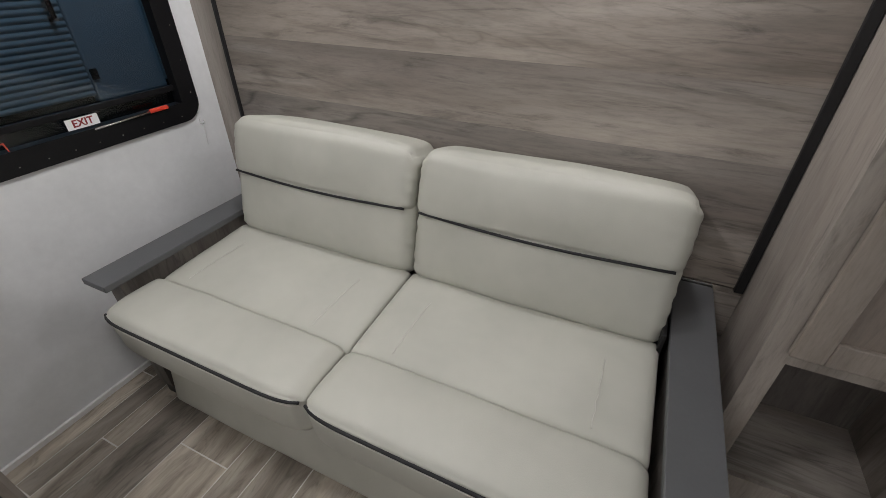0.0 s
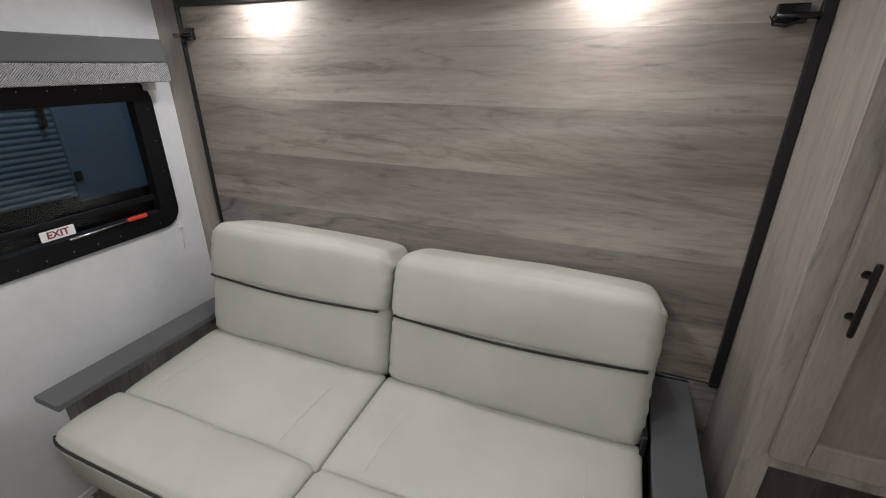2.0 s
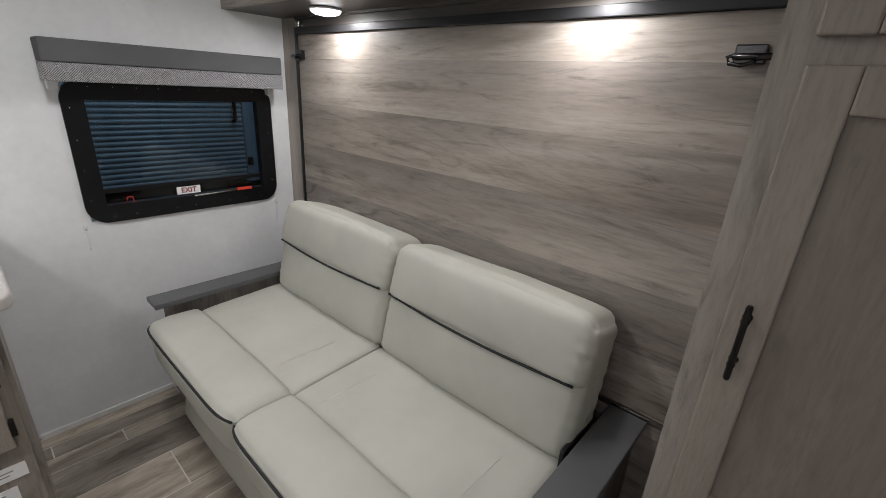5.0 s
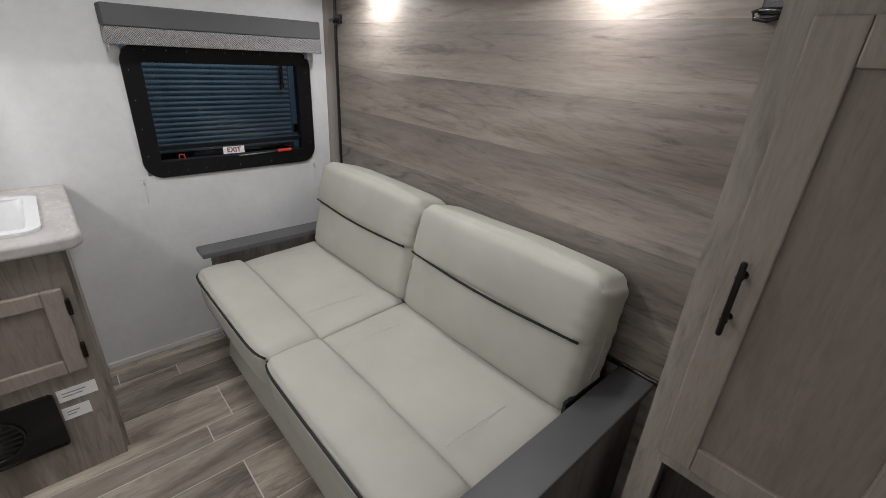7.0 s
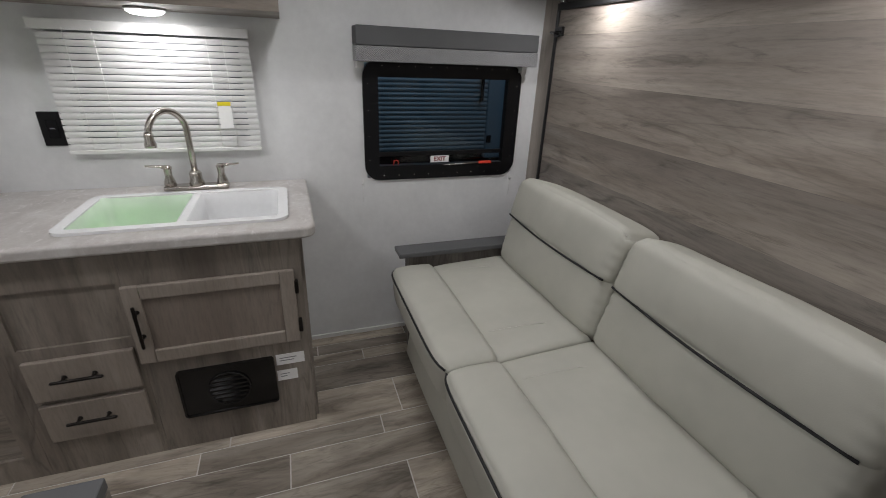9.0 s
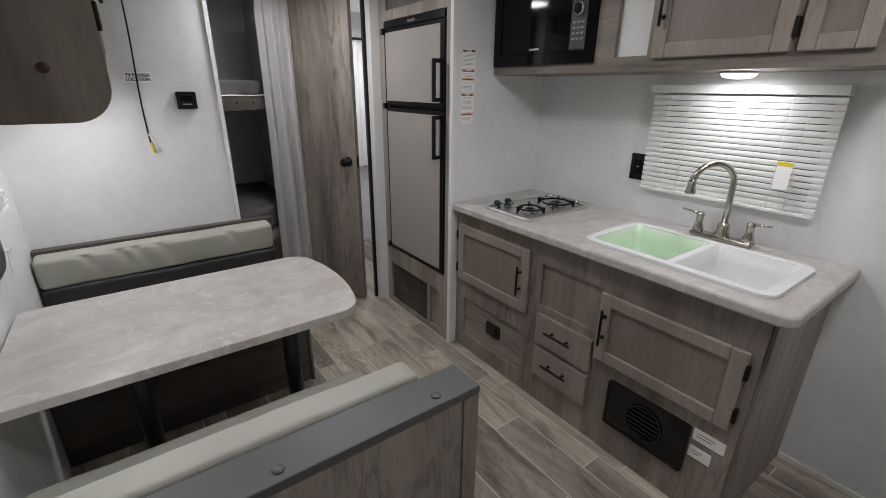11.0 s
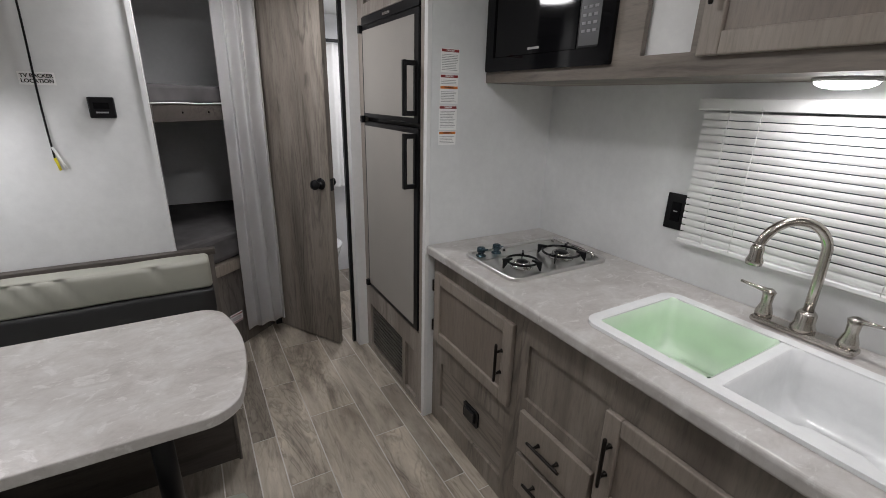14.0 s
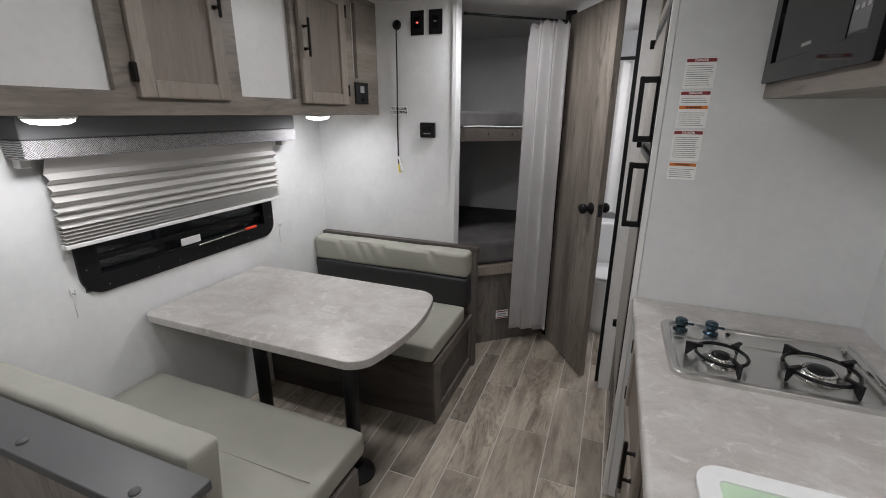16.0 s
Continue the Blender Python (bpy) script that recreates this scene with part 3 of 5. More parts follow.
for x0, x1, seed in ((0.287, 1.061, 1), (1.063, 1.856, 7)):
    cx, sx = (x0 + x1) / 2, x1 - x0
    bm = soft(bmesh.new(), (sx, 0.40, 0.20), 0.020, pose(cx, -0.452, 0.436, 3), (0.0, 0, 0.010), 22, 0.0025, seed, (), seat_shape)
    part("seat_cushion", bm, M_LEATHER, sofa)
    bm = soft(bmesh.new(), (sx, 0.22, 0.185), 0.028, pose(cx, -0.756, 0.462, -1), (0.0, 0.008, 0.010), 24, 0.0025, seed + 3, (), bolster_shape)
    bolster = part("front_bolster", bm, M_LEATHER, sofa)
    edge_line = lambda k, lift=0.0, out=0.0: (x0 + 0.008 + (sx - 0.016) * k / 30, -0.8655 - out - 0.006 * math.sin(math.pi * k / 30) + 0.024 * abs(k / 15 - 1) ** 10,
                                              0.525 + lift + 0.012 * math.sin(math.pi * k / 30) - 0.006 * abs(k / 15 - 1) ** 10)
    part("piping", tube(bmesh.new(), [edge_line(k) for k in range(31)], 0.0042, 8), M_PIPING, bolster, "charcoal piping")
    part("stitching", tube(bmesh.new(), [edge_line(k, -0.012, 0.0012) for k in range(31)], 0.001, 5), M_THREAD, bolster)
    for e in (0.17, 0.83):
        seam = [(x0 + e * sx + 0.002 * math.sin(9 * k), -0.27 - 0.36 * k / 14, 0.5475 - 0.0185 * (1 - k / 14) + 0.0125 * math.sin(math.pi * (k + 1) / 16) + 0.0022) for k in range(15)]
        part("stitching", tube(bmesh.new(), seam, 0.0008, 5), M_THREAD, sofa)
    # back: a lower pad and a headrest roll, tilted back
    tilt = pose(cx, -0.235, 0.505, -15)
    bm = soft(bmesh.new(), (sx - 0.004, 0.20, 0.315), 0.040, tilt @ pose(0, 0.022, 0.163), (0, 0.020, 0), 30, 0.004, seed + 5, (), pad_shape)
    part("back_pad", bm, M_LEATHER, sofa)
    bm = soft(bmesh.new(), (sx - 0.004, 0.205, 0.236), 0.046, tilt @ pose(0, 0.012, 0.342), (0, 0.020, 0.006), 30, 0.004, seed + 9, (), roll_shape)
    roll = part("headrest_roll", bm, M_LEATHER, sofa)
    pts = [tilt @ Vector((-sx / 2 + 0.026 + (sx - 0.052) * k / 16, -0.087 - 0.016 * math.sin(math.pi * k / 16), 0.253 - 0.008 * math.sin(math.pi * k / 16))) for k in range(17)]
    part("piping", tube(bmesh.new(), pts, 0.0044, 8), M_PIPING, roll, "charcoal piping")
    pts = [tilt @ Vector((-sx / 2 + 0.022 + (sx - 0.044) * k / 24, -0.070 - 0.006 * math.sin(math.pi * k / 24), 0.440 - 0.014 * abs(k / 12 - 1) ** 14 + 0.004 * math.sin(math.pi * k / 24))) for k in range(25)]
    part("stitching", tube(bmesh.new(), pts, 0.0011, 5), M_THREAD, roll)
part("front_skirt", soft(bmesh.new(), (1.54, 0.05, 0.34), 0.015, pose(1.077, -0.735, 0.20, -9), (0, 0.004, 0), 14, 0.004, 3), M_LEATHER, sofa)
for x0, x1 in ((0.175, 0.287), (1.866, 1.98)):
    arm = part("arm", boxes((x0, x1, -0.81, -0.01, 0.575, 0.598), bev=0.003), M_GREYLAM, sofa, "charcoal laminate arm cap")
    part("arm_panel", boxes((x0 + 0.02, x1 - 0.02, -0.76, -0.02, 0.07, 0.575)), M_BENCHWOOD, arm, "grey oak side board")
part("base_frame", boxes((0.30, 1.86, -0.68, -0.08, 0.09, 0.32)), M_CHARCOAL, sofa)
for fx in (0.23, 1.92):
    for fy in (-0.72, -0.1):
        part("foot", boxes((fx - 0.03, fx + 0.03, fy - 0.03, fy + 0.03, 0.0, 0.075), bev=0.004), M_BLACK, sofa)
part("hinge_plate", boxes((1.845, 1.858, -0.30, -0.12, 0.40, 0.60), bev=0.003), M_BLACKMETAL, sofa)

# ---- kitchen run ----
KX, KY0, KY1 = 0.612, -2.822, -1.262
F = face_map("x+", KX)


def base_unit(name, label, y0, y1, holes):
    t = thing(name, (0.3, (y0 + y1) / 2, 0), label, "cabinet", "kitchen base cabinets")
    bm = bmesh.new()
    holed(bm, F, y0, y1, 0, 0.877, -0.02, 0, holes)
    part("face_frame", bm, M_WOOD_K, t)
    part("body", boxes((0.004, KX - 0.028, y0 + 0.001, y1 - 0.001, 0, 0.70)), M_WOOD_Z, t)
    return t


unit = base_unit("cooktop_cabinet", "grey oak base cabinet under the cooktop with one door", KY0, -2.205, [(-2.745, -2.265, 0.10, 0.345)])
shaker_door(unit, F, -2.79, -2.235, 0.462, 0.80, (-2.285, 0.63, 0.155, True), -2.794)
part("recessed_panel", boxes((-2.746, -2.264, 0.099, 0.346, -0.018, -0.012), f=F), M_WOOD_Y, unit)
socket = part("socket_plate", rounded(bmesh.new(), F, -2.545, -2.435, 0.195, 0.275, -0.012, -0.004, 0.012), M_BLACK, unit, "black socket with a flip cover")
part("socket_cover", boxes((-2.525, -2.455, 0.21, 0.262, -0.004, 0.006), f=F, bev=0.004), M_BLACKMETAL, socket)
unit = base_unit("drawer_cabinet", "grey oak base cabinet with a false panel and two drawers", -2.204, -1.829, [(-2.165, -1.845, 0.545, 0.755)])
part("recessed_panel", boxes((-2.166, -1.844, 0.544, 0.756, -0.018, -0.012), f=F), M_WOOD_K, unit)
drawer_front(unit, F, -2.16, -1.845, 0.345, 0.505)
drawer_front(unit, F, -2.16, -1.845, 0.163, 0.322)
unit = base_unit("sink_cabinet", "grey oak sink cabinet with a wide shaker door", -1.828, KY1, [])
shaker_door(unit, F, -1.832, -1.29, 0.436, 0.745, (-1.80, 0.60, 0.165, True), -1.285)
part("end_panel", boxes((0.0, KX - 0.03, KY1 + 0.0, KY1 + 0.012, 0, 0.877)), M_WOOD_Z, unit)

grille = thing("heater_grille", (KX, -1.57, 0.15), "black plastic furnace vent with a round louvre", "vent")
part("plate", rounded(bmesh.new(), F, -1.742, -1.40, 0.152, 0.372, 0.0005, 0.010, 0.014), M_BLACK, grille)
part("rim", frame_ring(bmesh.new(), F, -1.742, -1.40, 0.152, 0.372, 0.010, 0.014, 0.014, 0.008), M_BLACK, grille)
bm = bmesh.new()
for k in range(7):
    dz = -0.06 + k * 0.02
    half = math.sqrt(max(0.068 ** 2 - dz * dz, 0.0001))
    box(bm, -1.571 - half, -1.571 + half, 0.262 + dz - 0.003, 0.262 + dz + 0.004, 0.010, 0.018, f=F)
part("louvre", bm, M_BLACKGLASS, grille)
tk = [(math.cos(a), math.sin(a)) for a in [2 * math.pi * k / 32 for k in range(33)]]
part("louvre_ring", tube(bmesh.new(), [F(-1.571 + 0.074 * c, 0.262 + 0.074 * s, 0.014) for c, s in tk], 0.005, 8), M_BLACKGLASS, grille)
M_GLOSSBLACK = plain("glossy_black_plastic", (0.006, 0.006, 0.006), 0.14, vary=0.2, relief=0)
for o_ in grille.children:
    o_.data.materials[0] = M_GLOSSBLACK
M_PAPER = plain("white_label_paper", (0.90, 0.90, 0.89), 0.5, vary=0.02, relief=0)
M_INK = plain("grey_print", (0.30, 0.30, 0.31), 0.6, relief=0)
for y0, y1, z0, z1 in ((-1.392, -1.285, 0.322, 0.372), (-1.395, -1.318, 0.245, 0.295)):
    t = thing("paper_sticker", (KX, y0, z0), "white paper sticker with fine print on the cabinet", "sticker", "cabinet stickers")
    part("sheet", boxes((y0, y1, z0, z1, 0.0005, 0.002), f=F), M_PAPER, t)
    for k in range(2):
        part("print_line", boxes((y0 + 0.012, y1 - 0.03 - 0.01 * k, z1 - 0.02 - k * 0.012, z1 - 0.016 - k * 0.012, 0.002, 0.0026), f=F), M_INK, t)

# worktop with a sink cut-out
SK = (0.15, 0.572, -2.005, -1.288)  # sink outer x, x, y, y
worktop = thing("worktop", (0.33, -2.0, 0.877), "pale stone-print laminate worktop with a rolled edge", "worktop")
cut = (SK[0] + 0.02, SK[1] - 0.02, SK[2] + 0.02, SK[3] - 0.02)
bm = bmesh.new()
holed(bm, face_map("z+", 0), 0.002, 0.59, KY0 + 0.002, -1.215, 0.878, 0.915, [cut])
bmesh.ops.remove_doubles(bm, verts=bm.verts, dist=0.0004)
part("top", bm, M_STONE, worktop)
edge = [(0.59, -2.82), (0.655, -2.82), (0.655, -1.25)] + [(0.605 + 0.05 * math.cos(a), -1.25 + 0.05 * math.sin(a)) for a in [math.pi / 2 * k / 8 for k in range(1, 9)]] + [(0.002, -1.20), (0.002, -1.215), (0.59, -1.215)]
bm = slab(bmesh.new(), face_map("z+", 0), edge, 0.873, 0.915)
outer = lambda v: (v.co.x > 0.6 or v.co.y > -1.21)
rim = [e for e in bm.edges if outer(e.verts[0]) and outer(e.verts[1]) and abs(e.verts[0].co.z - e.verts[1].co.z) < 1e-5]
bmesh.ops.bevel(bm, geom=rim, offset=0.011, segments=4, affect="EDGES", profile=0.5)
part("rolled_edge", bm, M_STONE, worktop)

sink = thing("sink", (0.33, -1.65, 0.78), "white double-bowl sink with green film in one bowl", "sink")
M_SINK = plain("white_sink_acrylic", (0.78, 0.79, 0.79), 0.22, vary=0.02, relief=0)
M_FILM = plain("green_protective_film", (0.66, 0.79, 0.64), 0.3, vary=0.08, grain=12, relief=0.3)
M_FILM2 = plain("bright_green_film", (0.22, 0.80, 0.12), 0.3, vary=0.1, grain=12, relief=0.4)
MID = -1.635
bowls = ((SK[0] + 0.035, SK[1] - 0.03, SK[2] + 0.035, MID - 0.018), (SK[0] + 0.035, SK[1] - 0.03, MID + 0.018, SK[3] - 0.035))
part("rim", frame_ring(bmesh.new(), face_map("z+", 0.915), *SK, 0.0005, 0.011, 0.05, 0.036, 8), M_SINK, sink)
part("divider", boxes((SK[0] + 0.036, SK[1] - 0.031, MID - 0.0185, MID + 0.0185, 0.85, 0.9255), bev=0.006), M_SINK, sink)
for k, (x0, x1, y0, y1) in enumerate(bowls):
    bm = bmesh.new()
    rings = []
    for z, ins, rad in ((0.926, -0.004, 0.03), (0.92, 0.002, 0.03), (0.86, 0.008, 0.032), (0.80, 0.014, 0.034), (0.772, 0.022, 0.04), (0.760, 0.034, 0.05), (0.756, 0.052, 0.06)):
        a0, a1, b0, b1 = x0 + ins, x1 - ins, y0 + ins, y1 - ins
        rings.append([bm.verts.new((cu + rad * math.cos(radians(t0 + 15 * q)), cv + rad * math.sin(radians(t0 + 15 * q)), z))
                      for cu, cv, t0 in ((a0 + rad, b0 + rad, 180), (a1 - rad, b0 + rad, 270), (a1 - rad, b1 - rad, 0), (a0 + rad, b1 - rad, 90)) for q in range(7)])
    for r0, r1 in zip(rings, rings[1:]):
        for q in range(len(r0)):
            bm.faces.new((r0[q], r1[q], r1[(q + 1) % len(r0)], r0[(q + 1) % len(r0)])).smooth = True
    bm.faces.new(rings[-1])
    part("bowl", bm, M_FILM if k == 0 else M_SINK, sink, "bowl lined with pale green film" if k == 0 else "")
x0, x1, y0, y1 = bowls[0]
part("film_floor", slab(bmesh.new(), face_map("z+", 0.757), [(x0 + 0.075, y0 + 0.07), (x1 - 0.06, y0 + 0.065), (x1 - 0.06, y1 - 0.065), (x0 + 0.12, y1 - 0.07)], 0.0, 0.002), M_FILM2, sink, "loose bright green film")

faucet = thing("faucet", (0.075, -1.65, 0.915), "satin nickel gooseneck kitchen faucet with two levers", "faucet")
FXp, FYp = 0.082, -1.65
part("deck_plate", boxes((FXp - 0.028, FXp + 0.028, FYp - 0.125, FYp + 0.125, 0.9155, 0.936), bev=0.009, seg=3), M_NICKEL, faucet)
part("hub", lathe(bmesh.new(), [(0.03, 0.934), (0.03, 0.945), (0.024, 0.96), (0.024, 0.985), (0.017, 0.995)], (FXp, FYp, 0)), M_NICKEL, faucet)
swing = Vector((0.78, -0.62, 0)).normalized()
arc = [Vector((FXp, FYp, 0.98)), Vector((FXp, FYp, 1.09))]
for k in range(1, 15):
    a = math.pi * 0.97 * k / 14
    arc.append(Vector((FXp, FYp, 1.155)) + swing * 0.085 * (1 - math.cos(a)) + Vector((0, 0, 0.09 * math.sin(a))))
part("spout", tube(bmesh.new(), arc, 0.0125, 14), M_NICKEL, faucet)
tip = arc[-1]
part("spray_head", lathe(bmesh.new(), [(0.013, 0.012), (0.0165, 0.0), (0.0155, -0.016), (0.021, -0.034), (0.020, -0.044), (0.005, -0.045)], tip), M_NICKEL, faucet)
for s in (-1, 1):
    ly = FYp + s * 0.1
    bm = lathe(bmesh.new(), [(0.023, 0.934), (0.022, 0.95), (0.014, 0.975), (0.015, 1.0), (0.018, 1.012), (0.01, 1.02)], (FXp, ly, 0), 20)
    tube(bm, [(FXp, ly, 1.012), (FXp + 0.01, ly + s * 0.03, 1.018), (FXp + 0.012, ly + s * 0.075, 1.022)], 0.005, 8, [0.009, 0.006, 0.004])
    part("lever", bm, M_NICKEL, faucet)

stove = thing("cooktop", (0.31, -2.5, 0.915), "stainless two-burner gas cooktop with black knobs", "cooktop")
SX0, SX1, SY0, SY1 = 0.083, 0.58, -2.648, -2.312
bm = rounded(bmesh.new(), face_map("z+", 0.915), SX0, SX1, SY0, SY1, 0.0005, 0.007, 0.045, 8)
part("tray", bm, M_TRAY, stove)
bm = frame_ring(bmesh.new(), face_map("z+", 0.915), SX0, SX1, SY0, SY1, 0.007, 0.0145, 0.045, 0.024, 8)
rim = [e for e in bm.edges if all(abs(v.co.z - 0.9295) < 1e-4 for v in e.verts) and e.calc_face_angle(0) > 1.2]
bmesh.ops.bevel(bm, geom=rim, offset=0.0055, segments=3, affect="EDGES", profile=0.5)
part("tray_rim", bm, M_TRAY, stove)
part("tray_step", boxes((SX0 + 0.05, SX1 - 0.03, -2.545, -2.538, 0.922, 0.9245), bev=0.001), M_TRAY, stove)
M_KNOB = plain("blue_black_chrome", (0.045, 0.075, 0.095), 0.18, 0.85, vary=0.1, relief=0)
for bx, by, rr, big, arms in ((0.453, -2.42, 0.029, 0.060, 3), (0.237, -2.432, 0.036, 0.076, 4)):
    b = part("burner", lathe(bmesh.new(), [(rr + 0.016, 0.922), (rr + 0.014, 0.926), (rr + 0.002, 0.928), (rr, 0.936), (rr * 0.7, 0.938), (0.004, 0.938)], (bx, by, 0)), M_STEEL, stove, "bright steel burner base")
    part("burner_ring", tube(bmesh.new(), [(bx + rr * 0.9 * c, by + rr * 0.9 * s, 0.939) for c, s in tk], 0.0045, 8), M_STEEL, b, "bright steel burner ring")
    part("flame_cap", lathe(bmesh.new(), [(rr * 0.72, 0.938), (rr * 0.74, 0.944), (rr * 0.6, 0.948), (0.003, 0.949)], (bx, by, 0)), M_BLACK, b, "black burner cap")
    bm = tube(bmesh.new(), [(bx + big * c, by + big * s, 0.946) for c, s in tk], 0.0046, 8)
    for k in range(arms):
        a = (math.pi / 2 + 0.35 if arms == 3 else 0.55) + k * 2 * math.pi / arms
        ux, uy = math.cos(a), math.sin(a)
        fin = lambda u, v, w, ux=ux, uy=uy: (bx + ux * u - uy * w, by + uy * u + ux * w, v)
        slab(bm, fin, [(big + 0.022, 0.9225), (big + 0.024, 0.960), (big - 0.016, 0.961), (big - 0.017, 0.954), (big + 0.002, 0.949), (big + 0.004, 0.941), (big + 0.018, 0.9225)], -0.0022, 0.0022)
        slab(bm, fin, [(big - 0.016, 0.9542), (big - 0.016, 0.9608), (big + 0.023, 0.9598), (big + 0.023, 0.9532)], -0.0065, -0.0023)
    part("pan_support", bm, M_BLACK, stove, "black wire pan support")
for kx, ky in ((0.528, -2.588), (0.447, -2.592)):
    bm = lathe(bmesh.new(), [(0.021, 0.922), (0.0205, 0.926), (0.012, 0.928), (0.012, 0.938), (0.0175, 0.940), (0.0165, 0.957), (0.013, 0.960), (0.002, 0.9605)], (kx, ky, 0), 24)
    box(bm, kx - 0.034, kx - 0.012, ky - 0.004, ky + 0.004, 0.941, 0.947, bev=0.0015)
    part("knob", bm, M_KNOB, stove, "blue-black chromed control knob")
part("side_rail", tube(bmesh.new(), [(0.122, -2.60, 0.924), (0.122, -2.595, 0.938), (0.122, -2.37, 0.938), (0.122, -2.365, 0.924)], 0.0085, 10), M_STEEL, stove, "raised steel rail")
bm = lathe(bmesh.new(), [(0.006, 0.922), (0.006, 0.926), (0.004, 0.928), (0.001, 0.928)], (0.40, -2.60, 0), 12)
part("igniter_button", bm, M_BLACK, stove)

# overhead run
OX, OY0, OY1, OZ = 0.385, -2.82, -1.248, 1.593
FO = face_map("x+", OX)
over = thing("overhead_cabinet", (0.19, -2.03, OZ), "grey oak overhead cabinet with a microwave bay and doors", "cabinet", "overhead cabinets")
bm = bmesh.new()
holed(bm, face_map("x+", OX - 0.02), OY0, OY1, OZ, H - 0.002, 0, 0.02, [(-2.79, -2.20, 1.655, 2.08), (-2.09, -1.945, 1.65, 2.08)])
part("face_frame", bm, M_WOOD_Y, over)
part("bottom", boxes((0.001, OX - 0.021, OY0, OY1, OZ, OZ + 0.018)), M_WOOD_Y, over)
part("end_panel", boxes((0.001, OX - 0.021, OY1 - 0.015, OY1, OZ + 0.019, H - 0.002)), M_DARKWOOD, over)
part("niche_back", boxes((0.345, 0.36, -2.10, -1.93, 1.62, H - 0.01)), M_WHITE, over, "white niche lining")
shaker_door(over, FO, -1.92, -1.475, 1.637, 2.09, (-1.89, 1.82, 0.155, True), -1.47)
shaker_door(over, FO, -1.455, -1.275, 1.637, 2.09, None, None, 0.045)

mw = thing("microwave", (0.2, -2.5, 1.64), "black built-in microwave oven with a chrome dial", "microwave")
part("casing", boxes((0.02, OX - 0.022, -2.785, -2.205, 1.657, 2.075)), M_BLACK, mw)
part("trim", frame_ring(bmesh.new(), FO, -2.812, -2.183, 1.633, 2.10, 0.001, 0.014, 0.008, 0.05), M_BLACKGLASS, mw)
part("window", boxes((-2.762, -2.328, 1.684, 2.05, -0.002, 0.008), f=FO, bev=0.002), M_BLACKGLASS, mw, "black glass door")
M_GRAPHITE = plain("graphite_panel", (0.09, 0.09, 0.093), 0.35, 0.5, vary=0.08, relief=0)
panel = part("control_panel", boxes((-2.325, -2.234, 1.684, 2.05, -0.002, 0.008), f=FO, bev=0.002), M_BLACK, mw)
part("keypad", boxes((-2.318, -2.237, 1.692, 1.91, 0.0082, 0.0088), f=FO), M_GRAPHITE, panel, "graphite metal keypad strip")
dial = part("dial", lathe(bmesh.new(), [(0.03, 0), (0.03, 0.012), (0.026, 0.018), (0.002, 0.018)], FO(-2.277, 1.85, 0.008), 24, pose(0, 0, 0, 0, 90)), M_STEEL, mw, "chrome ring dial")
part("dial_face", lathe(bmesh.new(), [(0.022, 0.018), (0.022, 0.0195), (0.002, 0.0195)], FO(-2.277, 1.85, 0.008), 20, pose(0, 0, 0, 0, 90)), M_BLACK, dial)
for r in range(4):
    for c in range(3):
        part("button", boxes((-2.308 + c * 0.022, -2.294 + c * 0.022, 1.795 - r * 0.022, 1.803 - r * 0.022, 0.0088, 0.0105), f=FO), M_INK, mw)
part("badge", boxes((-2.56, -2.50, 1.70, 1.708, 0.008, 0.009), f=FO), M_STEEL, mw)

# sink window blind
blind = thing("venetian_blind", (0.02, -1.73, 1.07), "white slatted venetian blind, lowered over the sink window", "blind")
part("headrail", boxes((0.003, 0.05, -2.095, -1.375, 1.512, 1.548), bev=0.003), M_WHITE, blind)
slat_bm = bmesh.new()
arcs = [(-0.0105 + 0.021 * k / 6, 0.0016 * (1 - (k / 3 - 1) ** 2)) for k in range(7)]
slab(slat_bm, lambda u, v, w: (u, w, v), arcs + [(u, v - 0.0009) for u, v in arcs[::-1]], -0.352, 0.352)
slat_mesh = bpy.data.meshes.new("slat")
slat_bm.to_mesh(slat_mesh)
slat_bm.free()
slat_mesh.materials.append(M_WHITE)
for k in range(18):
    s = new("slat", slat_mesh)
    s.parent = blind
    s.matrix_parent_inverse = Matrix.Translation(-Vector(blind.location))
    s.matrix_basis = pose(0.03, -1.73, 1.494 - k * 0.0236, 0, 96, 0)
part("bottom_rail", boxes((0.018, 0.042, -2.082, -1.378, 1.066, 1.08), bev=0.002), M_WHITE, blind)
for cy in (-1.99, -1.90, -1.53, -1.47):
    part("ladder_cord", tube(bmesh.new(), [(0.056, cy, 1.52), (0.056, cy, 1.08)], 0.0012, 6), M_WHITE, blind)
t = thing("hang_tag", (0.06, -1.5, 1.165), "white paper tag with a yellow top hanging on the blind", "tag")
part("card", boxes((0.058, 0.060, -1.525, -1.475, 1.165, 1.27)), M_PAPER, t)
M_YELLOW = plain("yellow_print", (0.75, 0.62, 0.02), 0.5, relief=0)
part("yellow_band", boxes((0.060, 0.0612, -1.525, -1.475, 1.255, 1.27)), M_YELLOW, t)
structure("window_sink", boxes((-2.035, -1.425, 1.105, 1.495, 0.035, 0.039), f=LW), M_TINT)


